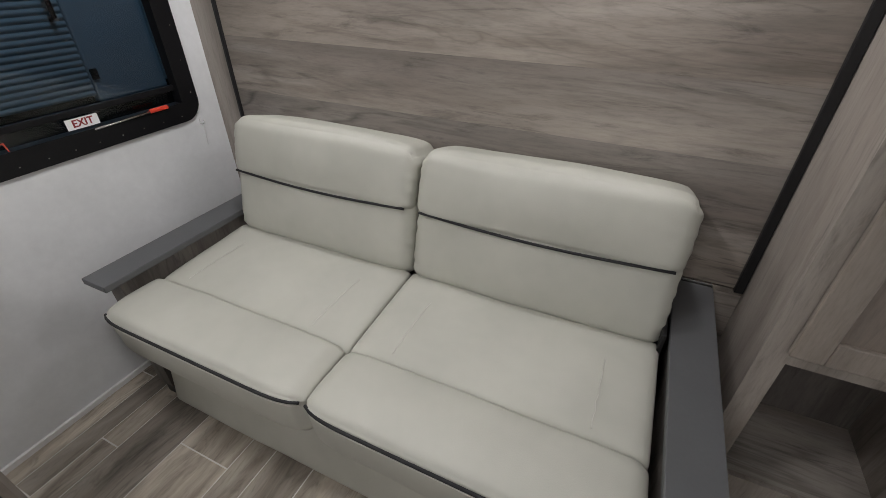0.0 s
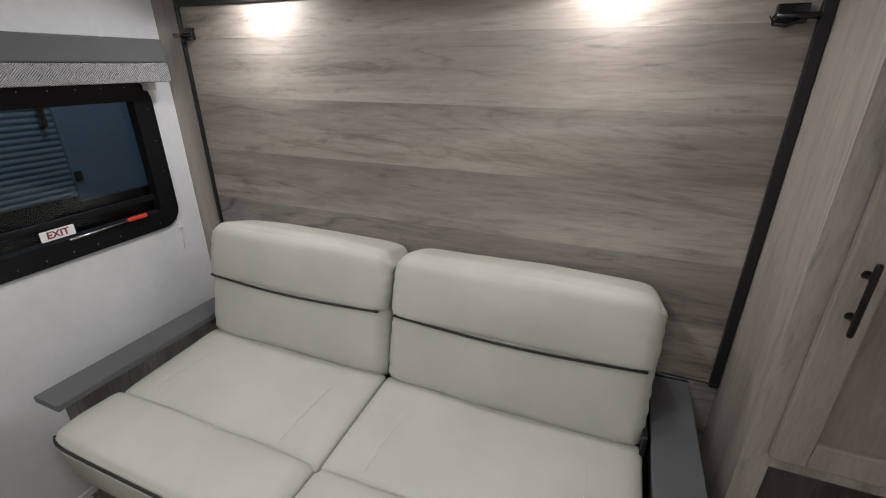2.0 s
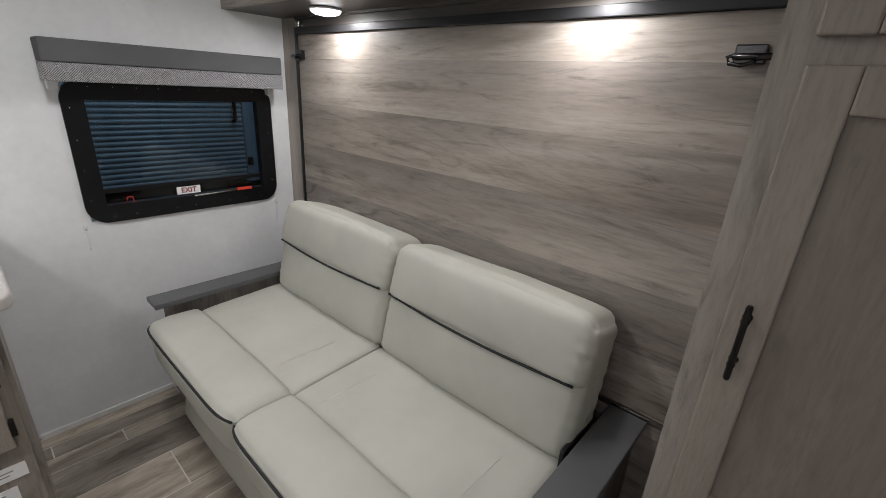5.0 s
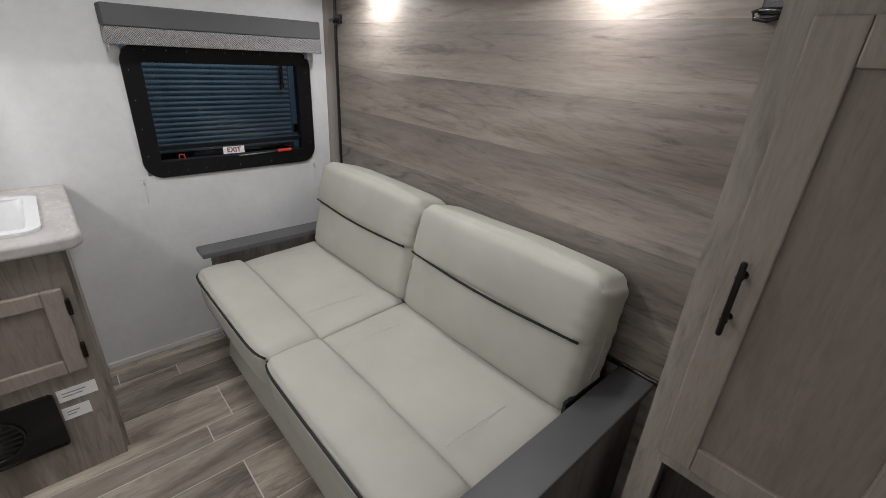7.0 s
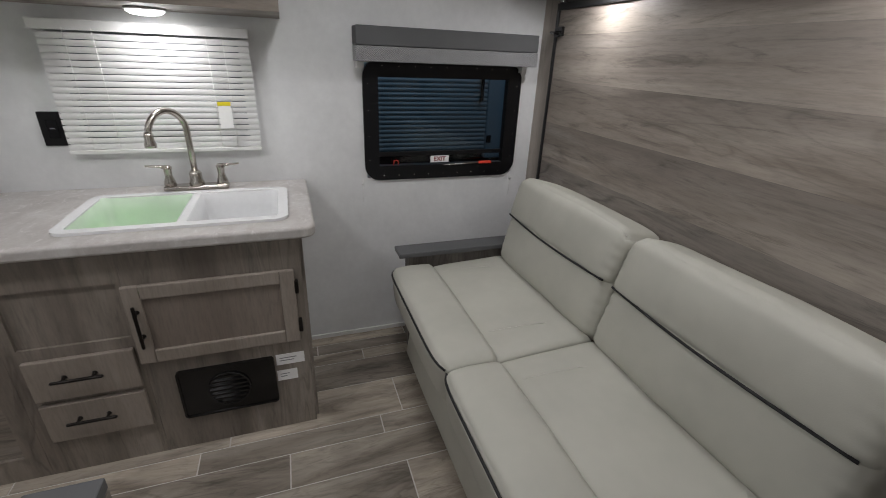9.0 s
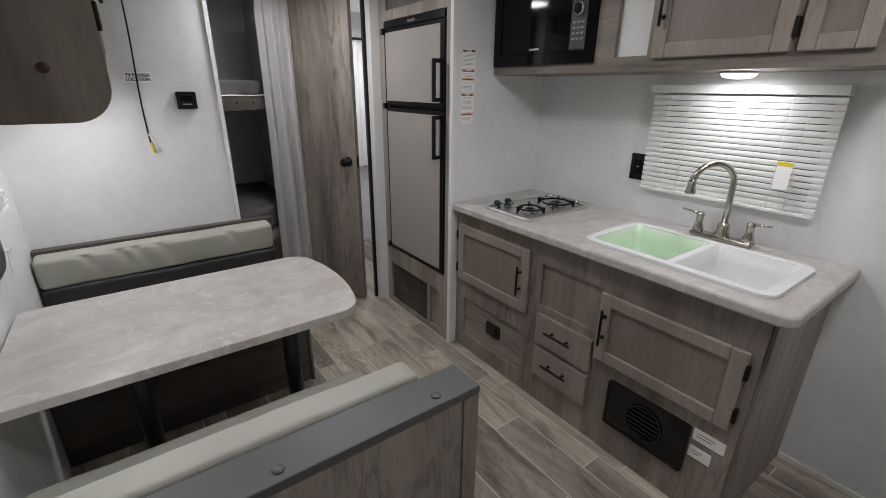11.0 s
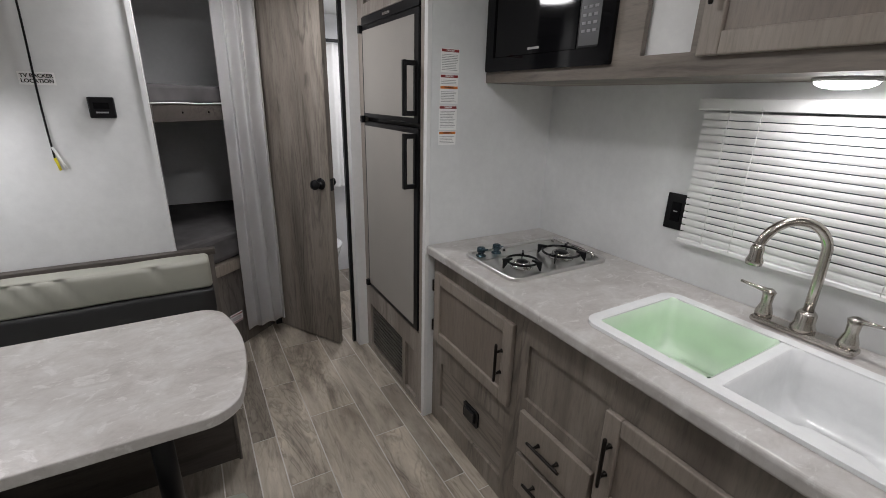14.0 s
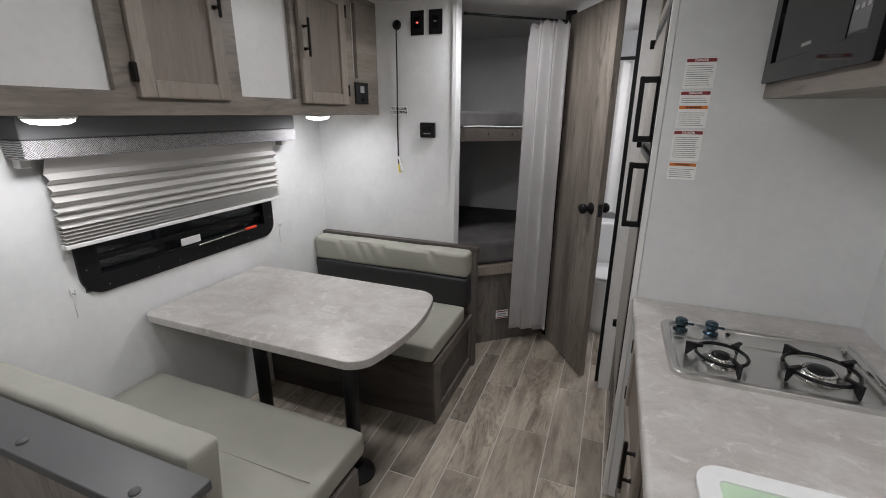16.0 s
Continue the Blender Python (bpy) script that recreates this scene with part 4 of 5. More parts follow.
def plate(name, f, u0, u1, v0, v1, label, category, toggle=True):
    t = thing(name, f(u0, v0, 0), label, category)
    part("plate", boxes((u0, u1, v0, v1, 0.0005, 0.008), f=f, bev=0.003), M_BLACK, t)
    if toggle:
        part("insert", boxes(((u0 + u1) / 2 - 0.018, (u0 + u1) / 2 + 0.018, v0 + 0.03, v1 - 0.03, 0.008, 0.011), f=f, bev=0.002), M_BLACKGLASS, t)
        part("mark", boxes(((u0 + u1) / 2 - 0.008, (u0 + u1) / 2 + 0.008, (v0 + v1) / 2, (v0 + v1) / 2 + 0.004, 0.011, 0.0118), f=f), M_INK, t)
    return t


FK = face_map("x+", 0.0)
plate("wall_socket", FK, -2.165, -2.085, 1.095, 1.225, "black wall socket plate beside the blind", "socket")

# ---- sofa window, dinette window ----
M_RED = plain("red_plastic", (0.75, 0.06, 0.03), 0.4, relief=0)


def rv_window(name, f, u0, u1, v0, v1, label, flip):
    t = thing(name, f((u0 + u1) / 2, v0, 0), label, "window")
    t["kind"] = "structure"
    fr = part("frame", frame_ring(bmesh.new(), f, u0 - 0.012, u1 + 0.012, v0 - 0.012, v1 + 0.012, -0.03, 0.012, 0.075, 0.072, 8), M_BLACK, t, "black aluminium clamp frame")
    part("glass", boxes((u0 + 0.03, u1 - 0.03, v0 + 0.03, v1 - 0.03, -0.03, -0.026), f=f), M_TINT, t)
    part("sash_bar", boxes((u0 + 0.04, u1 - 0.04, v0 + 0.105, v0 + 0.125, -0.025, -0.008), f=f, bev=0.002), M_BLACK, t)
    part("track", boxes((u0 + 0.05, u1 - 0.05, v0 + 0.045, v0 + 0.055, -0.022, 0.004), f=f, bev=0.002), M_BLACKMETAL, t)
    n = 9
    for k in range(n):
        for v in (v0 + 0.012, v1 - 0.012):
            u = u0 + 0.08 + (u1 - u0 - 0.16) * k / (n - 1)
            part("screw", lathe(bmesh.new(), [(0.0026, 0), (0.0022, 0.001), (0.001, 0.0014)], f(u, v, 0.0122), 8, pose(0, 0, 0, 0, 90 if f(0, 0, 1)[0] > f(0, 0, 0)[0] else -90)), M_STEEL, fr)
    for k in range(4):
        for u in (u0 + 0.012, u1 - 0.012):
            v = v0 + 0.09 + (v1 - v0 - 0.18) * k / 3
            part("screw", lathe(bmesh.new(), [(0.0026, 0), (0.0022, 0.001), (0.001, 0.0014)], f(u, v, 0.0122), 8, pose(0, 0, 0, 0, 90 if f(0, 0, 1)[0] > f(0, 0, 0)[0] else -90)), M_STEEL, fr)
    s = -1 if flip else 1
    a, b = (u1, u0) if flip else (u0, u1)
    lever = part("lever", tube(bmesh.new(), [f(a + s * 0.50 * (u1 - u0), v0 + 0.055, 0.012), f(b - s * 0.2, v0 + 0.062, 0.018)], 0.0042, 8), M_STEEL, t, "pale escape lever")
    part("lever_grip", boxes(sorted_box(b - s * 0.2, b - s * 0.125, v0 + 0.056, v0 + 0.071, 0.012, 0.022), f=f, bev=0.004), M_RED, t, "red lever grip")
    c = a + s * 0.48 * (u1 - u0)
    sticker = part("exit_sticker", boxes((c - 0.05, c + 0.05, v0 + 0.066, v0 + 0.10, -0.007, -0.005), f=f), M_PAPER, t, "white EXIT sticker")
    return t, c


def sorted_box(a, b, *rest):
    return (min(a, b), max(a, b), *rest)


win, cexit = rv_window("window_1", FK, *WIN_K[:2], *WIN_K[2:], "black-framed tinted escape window above the sofa", False)


def text_on(parent, words, size, m, material, name="lettering"):
    cu = bpy.data.curves.new(name, "FONT")
    cu.body, cu.size, cu.align_x, cu.align_y, cu.extrude = words, size, "CENTER", "CENTER", 0.0004
    cu.offset = size * 0.025
    tmp = bpy.data.objects.new("tmp_text", cu)
    scene.collection.objects.link(tmp)
    me = bpy.data.meshes.new_from_object(tmp.evaluated_get(bpy.context.evaluated_depsgraph_get()))
    bpy.data.objects.remove(tmp)
    me.transform(m)
    me.materials.clear()
    me.materials.append(material)
    ob = new(name, me)
    if parent:
        ob.parent = parent
        if parent.type == "EMPTY":
            ob.matrix_parent_inverse = Matrix.Translation(-Vector(parent.location))
    return ob


M_REDPRINT = plain("red_print", (0.25, 0.028, 0.03), 0.5, relief=0)
ON_X = Matrix(((0, 0, 1, 0), (1, 0, 0, 0), (0, 1, 0, 0), (0, 0, 0, 1)))   # reads from +x
text_on(win, "EXIT", 0.032, Matrix.Translation((-0.0045, cexit, WIN_K[2] + 0.083)) @ ON_X, M_REDPRINT)
tri = [(-0.775, 0.955), (-0.745, 0.955), (-0.751, 0.99), (-0.769, 0.99)]
bm = tube(bmesh.new(), [FK(u, v, 0.004) for u, v in tri + tri[:1]], 0.003, 6)
part("pull_tab", bm, M_RED, win, "red wire pull tab")

M_WEAVE, n_, l_, b_ = base_material("basket_weave_trim", 0.5)
v_ = mapped(n_, l_, (1, 1, 1), (45, 0, 0))
ck = n_.new("ShaderNodeTexChecker")
ck.inputs["Scale"].default_value = 34
l_.new(v_, ck.inputs["Vector"])
w1, w2 = n_.new("ShaderNodeTexWave"), n_.new("ShaderNodeTexWave")
for w_, d_ in ((w1, "Y"), (w2, "Z")):
    w_.bands_direction = d_
    w_.inputs["Scale"].default_value = 62
    l_.new(v_, w_.inputs["Vector"])
mm = mix(n_, l_, "MIX", ck.outputs["Fac"], w1.outputs["Color"], w2.outputs["Color"])
l_.new(ramp(n_, l_, mm, [(0.25, (0.09, 0.092, 0.095)), (0.55, (0.46, 0.465, 0.47))]), b_.inputs["Base Color"])
bump(n_, l_, b_, mm, 0.7, 0.003)


def valance(f, u0, u1, v0, v1, depth, label):
    t = thing("valance", f((u0 + u1) / 2, v0, 0), label, "valance", "window valances")
    mid = v0 + 0.45 * (v1 - v0)
    part("padded_board", boxes((u0 + 0.01, u1, mid, v1, 0.001, depth), f=f, bev=0.006), M_GREYFAB, t, "charcoal textile board")
    part("woven_trim", boxes((u0 + 0.01, u1, v0, mid - 0.001, 0.001, depth + 0.004), f=f, bev=0.004), M_WEAVE, t, "pale basket-weave trim")
    for u in (u0 + 0.02, u1 - 0.045):
        part("end_bracket", boxes((u, u + 0.03, v0 - 0.03, v0 - 0.001, 0.001, 0.045), f=f, bev=0.003), M_WHITE, t, "white shade bracket")
    return t


valance(FK, -0.965, -0.082, 1.445, 1.585, 0.11, "charcoal valance with woven trim over the sofa window")

# ---- fridge column and bathroom front ----
structure("wall_fridge_side", boxes((0.0, 0.642, -2.85, -2.824, 0, H)), M_WALL, "white wallboard beside the fridge")
structure("trim_fridge_side", boxes((0.643, 0.662, -2.85, -2.822, 0, H), bev=0.002), M_WHITE, "white edge strip")
FF = face_map("x+", 0.655)
surround = thing("fridge_surround", (0.33, -3.22, 0), "grey oak cabinet column that holds the fridge", "cabinet")
bm = bmesh.new()
holed(bm, face_map("x+", 0.635), -3.61, -2.851, 0, H - 0.002, 0, 0.02, [(-3.545, -2.89, 0.44, 1.905), (-3.55, -3.085, 0.03, 0.315), (-3.05, -2.915, 0.04, 0.315), (-3.52, -2.92, 1.96, 2.11)])
part("face_frame", bm, M_WOOD_Z, surround)
part("upper_panel", boxes((0.615, 0.640, -3.53, -2.91, 1.95, 2.115)), M_BENCHWOOD, surround)
part("lower_panel", boxes((0.615, 0.640, -3.06, -2.905, 0.03, 0.325)), M_WOOD_Z, surround)
part("side_board", boxes((0.0, 0.634, -3.612, -3.595, 0, H - 0.002)), M_WOOD_Z, surround)
gr = part("grille_plate", boxes((0.618, 0.640, -3.555, -3.08, 0.025, 0.32)), M_DARKWOOD, surround, "dark brown return-air grille")
for k in range(11):
    part("grille_slat", boxes((0.640, 0.648, -3.53, -3.105, 0.045 + k * 0.0245, 0.055 + k * 0.0245), bev=0.001), M_DARKWOOD, gr)

fridge = thing("fridge", (0.33, -3.22, 0.445), "two-door fridge with taupe panels in black trim", "fridge")
M_FRIDGE = plain("taupe_fridge_panel", (0.36, 0.34, 0.31), 0.38, vary=0.04, grain=160, relief=0.08)
FG = face_map("x+", 0.648)
part("casing", boxes((0.03, 0.634, -3.54, -2.895, 0.445, 1.90)), M_BLACK, fridge)
for z0, z1 in ((0.45, 1.405), (1.425, 1.86)):
    d = part("door", boxes((-3.538, -2.897, z0, z1, 0.0, 0.014), f=FG, bev=0.003), M_BLACK, fridge, "black-trimmed fridge door")
    part("panel", boxes((-3.518, -2.935, z0 + 0.022, z1 - 0.022, 0.012, 0.016), f=FG), M_FRIDGE, d, "taupe door panel")
    hz = (z0 + 0.03, z0 + 0.245) if z0 > 1 else (z1 - 0.255, z1 - 0.02)
    bm = boxes((-2.932, -2.910, hz[0], hz[1], 0.058, 0.074), f=FG, bev=0.004)
    for z_ in (hz[0] + 0.011, hz[1] - 0.011):
        box(bm, -2.931, -2.911, z_ - 0.010, z_ + 0.010, 0.015, 0.068, f=FG, bev=0.003)
    box(bm, -2.930, -2.912, hz[0] + 0.005, hz[1] - 0.005, 0.0145, 0.022, f=FG, bev=0.002)
    part("handle", bm, M_BLACK, d, "black loop handle")
part("top_trim", boxes((-3.538, -2.897, 1.862, 1.9, 0.0, 0.014), f=FG, bev=0.002), M_BLACK, fridge)
part("badge", boxes((-3.26, -3.18, 1.874, 1.886, 0.014, 0.0155), f=FG), M_STEEL, fridge)
for hz in (0.47, 1.415, 1.845):
    part("hinge", boxes((-3.545, -3.52, hz - 0.018, hz + 0.018, 0.012, 0.034), f=FG, bev=0.003), M_BLACK, fridge)

FS = face_map("y+", -2.824)
M_ORANGE = plain("orange_print", (0.72, 0.22, 0.04), 0.5, relief=0)
ON_Y = Matrix(((-1, 0, 0, 0), (0, 0, 1, 0), (0, 1, 0, 0), (0, 0, 0, 1)))   # reads from +y
random.seed(4)
for u0, u1, z0, z1, heads in ((0.518, 0.602, 1.625, 1.712, ((1.712, 0),)), (0.520, 0.604, 1.508, 1.618, ((1.618, 0), (1.576, 1))),
                              (0.522, 0.606, 1.405, 1.50, ((1.50, 0),)), (0.524, 0.606, 1.345, 1.40, ((1.40, 1),))):
    t = thing("warning_label", FS(u0, z0, 0), "white warning label with a coloured header and fine print", "label", "warning labels")
    part("sheet", boxes((u0, u1, z0, z1, 0.0005, 0.0016), f=FS), M_PAPER, t)
    for z, kind in heads:
        part("header", boxes((u0 + 0.002, u1 - 0.002, z - 0.012, z - 0.002, 0.0016, 0.0022), f=FS), (M_REDPRINT, M_ORANGE)[kind], t, ("red header band", "orange header band")[kind])
        text_on(t, ("DANGER", "WARNING")[kind], 0.009, Matrix.Translation(((u0 + u1) / 2, -2.8216, z - 0.007)) @ ON_Y, M_PAPER if kind == 0 else M_BLACK)
    z = z1 - 0.021
    while z > z0 + 0.006:
        if not any(h - 0.018 < z < h + 0.003 for h, _ in heads):
            part("print_line", boxes((u0 + 0.006 + random.random() * 0.012, u1 - 0.005, z - 0.0016, z, 0.0016, 0.002), f=FS), M_INK, t)
        z -= 0.0062

structure("trim_bath_jamb", boxes((0.60, 0.715, -3.70, -3.613, 0, H)), M_WHITE, "white bathroom door jamb")
structure("trim_bath_jamb_edge", boxes((0.7155, 0.735, -3.70, -3.675, 0, H)), M_BLACK, "black door seal strip")
structure("wall_bath_front", boxes((0.0, 0.60, -3.70, -3.6125, 0, H)), M_WALL)
structure("wall_bath_side", boxes((1.09, 1.13, REAR + 0.05, -4.20, 0, H)), M_WALL)
structure("trim_bath_hinge_post", boxes((1.075, 1.135, -4.20, -4.145, 0, H)), M_BLACK, "dark hinge post")
hinge, latch = Vector((1.085, -4.135, 0)), Vector((0.815, -3.690, 0))
ax = (latch - hinge).normalized()
nrm = Vector((-ax.y, ax.x, 0))
nrm = nrm if nrm.y > 0 else -nrm
FDR = lambda u, v, w: tuple(hinge + ax * u + nrm * w + Vector((0, 0, v)))
LEN = (latch - hinge).length
door = thing("bathroom_door", tuple(hinge), "grey oak bathroom door, slightly ajar, with black knobs", "door")
door["kind"] = "structure"
part("leaf", boxes((0, LEN, 0.012, 2.10, -0.018, 0.018), f=FDR, bev=0.001), M_LEAF, door)
for s in (1, -1):
    m = Matrix((ax, Vector((0, 0, 1)), nrm * s)).transposed().to_4x4()
    bm = lathe(bmesh.new(), [(0.034, 0.018), (0.034, 0.024), (0.026, 0.028), (0.011, 0.030), (0.011, 0.045), (0.02, 0.05), (0.028, 0.06), (0.029, 0.072), (0.024, 0.082), (0.004, 0.085)], Vector(FDR(LEN - 0.065, 1.045, 0)), 24, m)
    part("knob", bm, M_BLACK, door, "black round knob")
part("strike", boxes((LEN, LEN + 0.002, 1.01, 1.08, -0.012, 0.012), f=FDR), M_BLACKMETAL, door)

toilet = thing("toilet", (0.72, -4.55, 0), "white toilet on the bathroom floor", "toilet")
part("pedestal", lathe(bmesh.new(), [(0.13, 0.0), (0.125, 0.05), (0.11, 0.18), (0.14, 0.30), (0.175, 0.40), (0.18, 0.43)], (0.74, -4.45, 0)), M_SINK, toilet)
part("seat", lathe(bmesh.new(), [(0.185, 0.432), (0.19, 0.445), (0.18, 0.455), (0.02, 0.458)], (0.74, -4.45, 0)), M_SINK, toilet)
part("tank", boxes((0.56, 0.92, -4.84, -4.66, 0.40, 0.76), bev=0.02, seg=3), M_SINK, toilet)
shower = thing("shower_curtain", (0.75, -4.88, 0.2), "pale shower curtain on a black rod", "curtain")
part("rod", tube(bmesh.new(), [(0.02, -4.82, 1.93), (1.085, -4.82, 1.93)], 0.012), M_BLACKMETAL, shower)
bm = bmesh.new()
ring = [(0.03 + k * 0.0088, -4.86 + 0.02 * math.sin(k * 0.6)) for k in range(120)]
slab(bm, face_map("z+", 0), ring + [(x, y - 0.003) for x, y in ring[::-1]], 0.80, 1.915)
part("sheet", bm, M_WHITE, shower)

# ---- bunks ----
POLY = [(1.622, -3.75), (1.135, -4.15), (1.135, REAR + 0.052), (W - 0.002, REAR + 0.052), (W - 0.002, -3.664), (1.647, -3.664), (1.622, -3.68)]
ZP = face_map("z+", 0)
M_BLANKET = plain("dark_grey_plush", (0.095, 0.090, 0.092), 0.95, vary=0.5, grain=9, relief=0.5)
inset = lambda d: [(1.622, -3.75 - 0.0 - d), (1.135 + d * 0.4, -4.15 - d), (1.14, REAR + 0.06), (W - 0.01, REAR + 0.06), (W - 0.01, -3.67 - d), (1.66, -3.67 - d)]
lower = thing("lower_bunk", (1.8, -4.3, 0), "grey oak lower bunk box with a slanted front and plush mattress", "bunk bed", "bunk beds")
part("base", slab(bmesh.new(), ZP, inset(0.02), 0.0, 0.51), M_BENCHWOOD, lower)
part("front_rail", slab(bmesh.new(), ZP, POLY, 0.511, 0.575), M_DOOR, lower)
part("mattress", slab(bmesh.new(), ZP, inset(0.025), 0.576, 0.745, bev=0.035), M_BLANKET, lower, "dark grey plush mattress")
upper = thing("upper_bunk", (1.8, -4.3, 1.40), "grey oak upper bunk board with a plush mattress", "bunk bed", "bunk beds")
part("front_rail", slab(bmesh.new(), ZP, POLY, 1.388, 1.468), M_DARKWOOD, upper)
part("mattress", slab(bmesh.new(), ZP, inset(0.02), 1.469, 1.562, bev=0.018), M_BLANKET, upper, "dark grey plush mattress")
dgl = (Vector((1.135, -4.15, 0)) - Vector((1.622, -3.75, 0)))
part("piping", tube(bmesh.new(), [Vector((1.622, -3.745, 1.474)) + dgl * k / 10 + Vector((0.004, 0.004, 0.002 * math.sin(k))) for k in range(11)], 0.004, 6), M_WHITE, upper, "white mattress piping")
for k in (0.25, 0.5, 0.75):
    p = Vector((1.622, -3.745, 1.43)) + dgl * k
    part("screw", lathe(bmesh.new(), [(0.006, 0), (0.005, 0.002), (0.001, 0.003)], p, 10, pose(0, 0, 0, -90, 0, -39)), M_BRONZE, upper)
st = Vector((1.389, -3.948, 0.207))
dn = dgl.normalized()
fo = Vector((-dn.y, dn.x, 0)) if -dn.y * 0 + dn.x * 1 > 0 else Vector((dn.y, -dn.x, 0))
FB = lambda u, v, w: tuple(st + dn * u + Vector((0, 0, v)) + fo * w)
t = thing("notice_sticker", tuple(st), "small white and red notice sticker on the bunk box", "sticker")
part("sheet", boxes((-0.045, 0.045, -0.03, 0.03, 0.0, 0.006), f=FB), M_PAPER, t)
for v_lo, v_hi in ((0.018, 0.026), (-0.026, -0.02)):
    part("red_border", boxes((-0.042, 0.042, v_lo, v_hi, 0.006, 0.0065), f=FB), M_REDPRINT, t)
part("print_line", boxes((-0.034, 0.034, 0.0, 0.008, 0.006, 0.0065), (-0.034, 0.03, -0.012, -0.006, 0.006, 0.0065), f=FB), M_INK, t)

curtain = thing("bunk_curtain", (1.24, -4.04, 0.09), "grey bunched fabric curtain hanging at the bunk opening", "curtain")
M_CLOTH = plain("pale_grey_cloth", (0.84, 0.83, 0.83), 0.85, vary=0.06, grain=300, relief=0.25)
c0, c1 = Vector((1.305, -3.97, 0)), Vector((1.075, -4.03, 0))
side = Vector((0.40, 0.917, 0))
bm = bmesh.new()
rows = []
NU, NV = 130, 44
for j in range(NV + 1):
    v = j / NV
    full = 0.55 + 0.45 * min(1, v * 7)     # the gathers are tighter at the hooks
    row = []
    for i in range(NU + 1):
        u = i / NU
        spread = 1 + 0.05 * math.sin(v * 2.4) - 0.06 * math.exp(-((v - 0.45) / 0.25) ** 2)
        p = c0.lerp(c1, 0.5 + (u - 0.5) * spread)
        turn = 2 * math.pi * (3.4 * u + 0.16 * math.sin(4.2 * u + 1.7 * v) + 0.10 * v)
        f = 0.030 * math.sin(turn) + 0.011 * math.sin(2 * turn + 1.1 + 1.5 * v) + 0.005 * math.sin(3.3 * turn + 4 * v) * (1 - 0.5 * v)
        along = 0.012 * math.cos(turn) * full
        top = 2.048 - 0.085 * max(0, 1 - u * 5) ** 1.5 - 0.012 * math.sin(u * 40)
        z = top + (0.112 + 0.01 * math.sin(turn) - top) * v
        row.append(bm.verts.new(p + side * (f * full + 0.022) + (c1 - c0).normalized() * along + Vector((0, 0, z))))
    rows.append(row)
for r0, r1 in zip(rows, rows[1:]):
    for i in range(NU):
        bm.faces.new((r0[i], r1[i], r1[i + 1], r0[i + 1])).smooth = True
bmesh.ops.solidify(bm, geom=bm.faces[:], thickness=0.003)
part("cloth", bm, M_CLOTH, curtain)
part("track", tube(bmesh.new(), [(1.63, -3.72, 2.07), (1.12, -4.12, 2.07)], 0.007), M_BLACKMETAL, curtain, "thin dark curtain track")

# ---- partition fittings ----
FP = face_map("y+", -3.602)
t = thing("thermostat", FP(1.79, 1.415, 0), "black square thermostat on the white partition", "thermostat")
part("body", boxes((1.746, 1.836, 1.414, 1.498, 0.0005, 0.026), f=FP, bev=0.005), M_BLACK, t)
part("display", boxes((1.765, 1.818, 1.452, 1.476, 0.026, 0.0268), f=FP), M_BLACKGLASS, t)
part("button_bar", boxes((1.770, 1.812, 1.434, 1.440, 0.026, 0.0275), f=FP), M_INK, t)
a = plate("switch_plate", FP, 1.815, 1.893, 1.955, 2.076, "black switch plate with a red light", "switch")
part("indicator", boxes((1.845, 1.853, 2.012, 2.02, 0.011, 0.0135), f=FP), M_REDLED, a, "red glowing light")
plate("switch_plate", FP, 1.707, 1.785, 1.955, 2.076, "black switch plate on the white partition", "switch")
cable = thing("antenna_cable", FP(1.98, 2.014, 0), "black cable hanging on the wall with a yellow plug", "cable")
part("grommet", lathe(bmesh.new(), [(0.026, 0), (0.025, 0.006), (0.008, 0.010)], FP(1.979, 2.014, 0.0005), 20, pose(0, 0, 0, -90)), M_BLACK, cable)
part("cord", tube(bmesh.new(), [FP(1.979 + 0.006 * k / 20 - 0.004 * math.sin(k * 0.31), 2.012 - 0.76 * k / 20, 0.012 + 0.006 * math.sin(k * 0.3)) for k in range(21)], 0.0038, 8), M_BLACK, cable)
part("yellow_plug", tube(bmesh.new(), [FP(1.985, 1.255, 0.012), FP(1.978, 1.225, 0.014), FP(1.975, 1.205, 0.014)], 0.005, 8), M_YELLOW, cable, "yellow plug")
part("white_plug", tube(bmesh.new(), [FP(1.985, 1.30, 0.012), FP(1.965, 1.24, 0.016), FP(1.955, 1.21, 0.016)], 0.0045, 8), M_WHITE, cable, "white plug")
t = thing("wall_sticker", FP(1.95, 1.54, 0), "clear sticker lettered TV backer location", "sticker")
part("sheet", boxes((1.922, 2.034, 1.538, 1.586, 0.0005, 0.0014), f=FP), M_PAPER, t)
text_on(t, "TV BACKER\nLOCATION", 0.0195, Matrix.Translation((1.978, -3.6, 1.562)) @ ON_Y, M_BLACK)

# ---- dinette ----


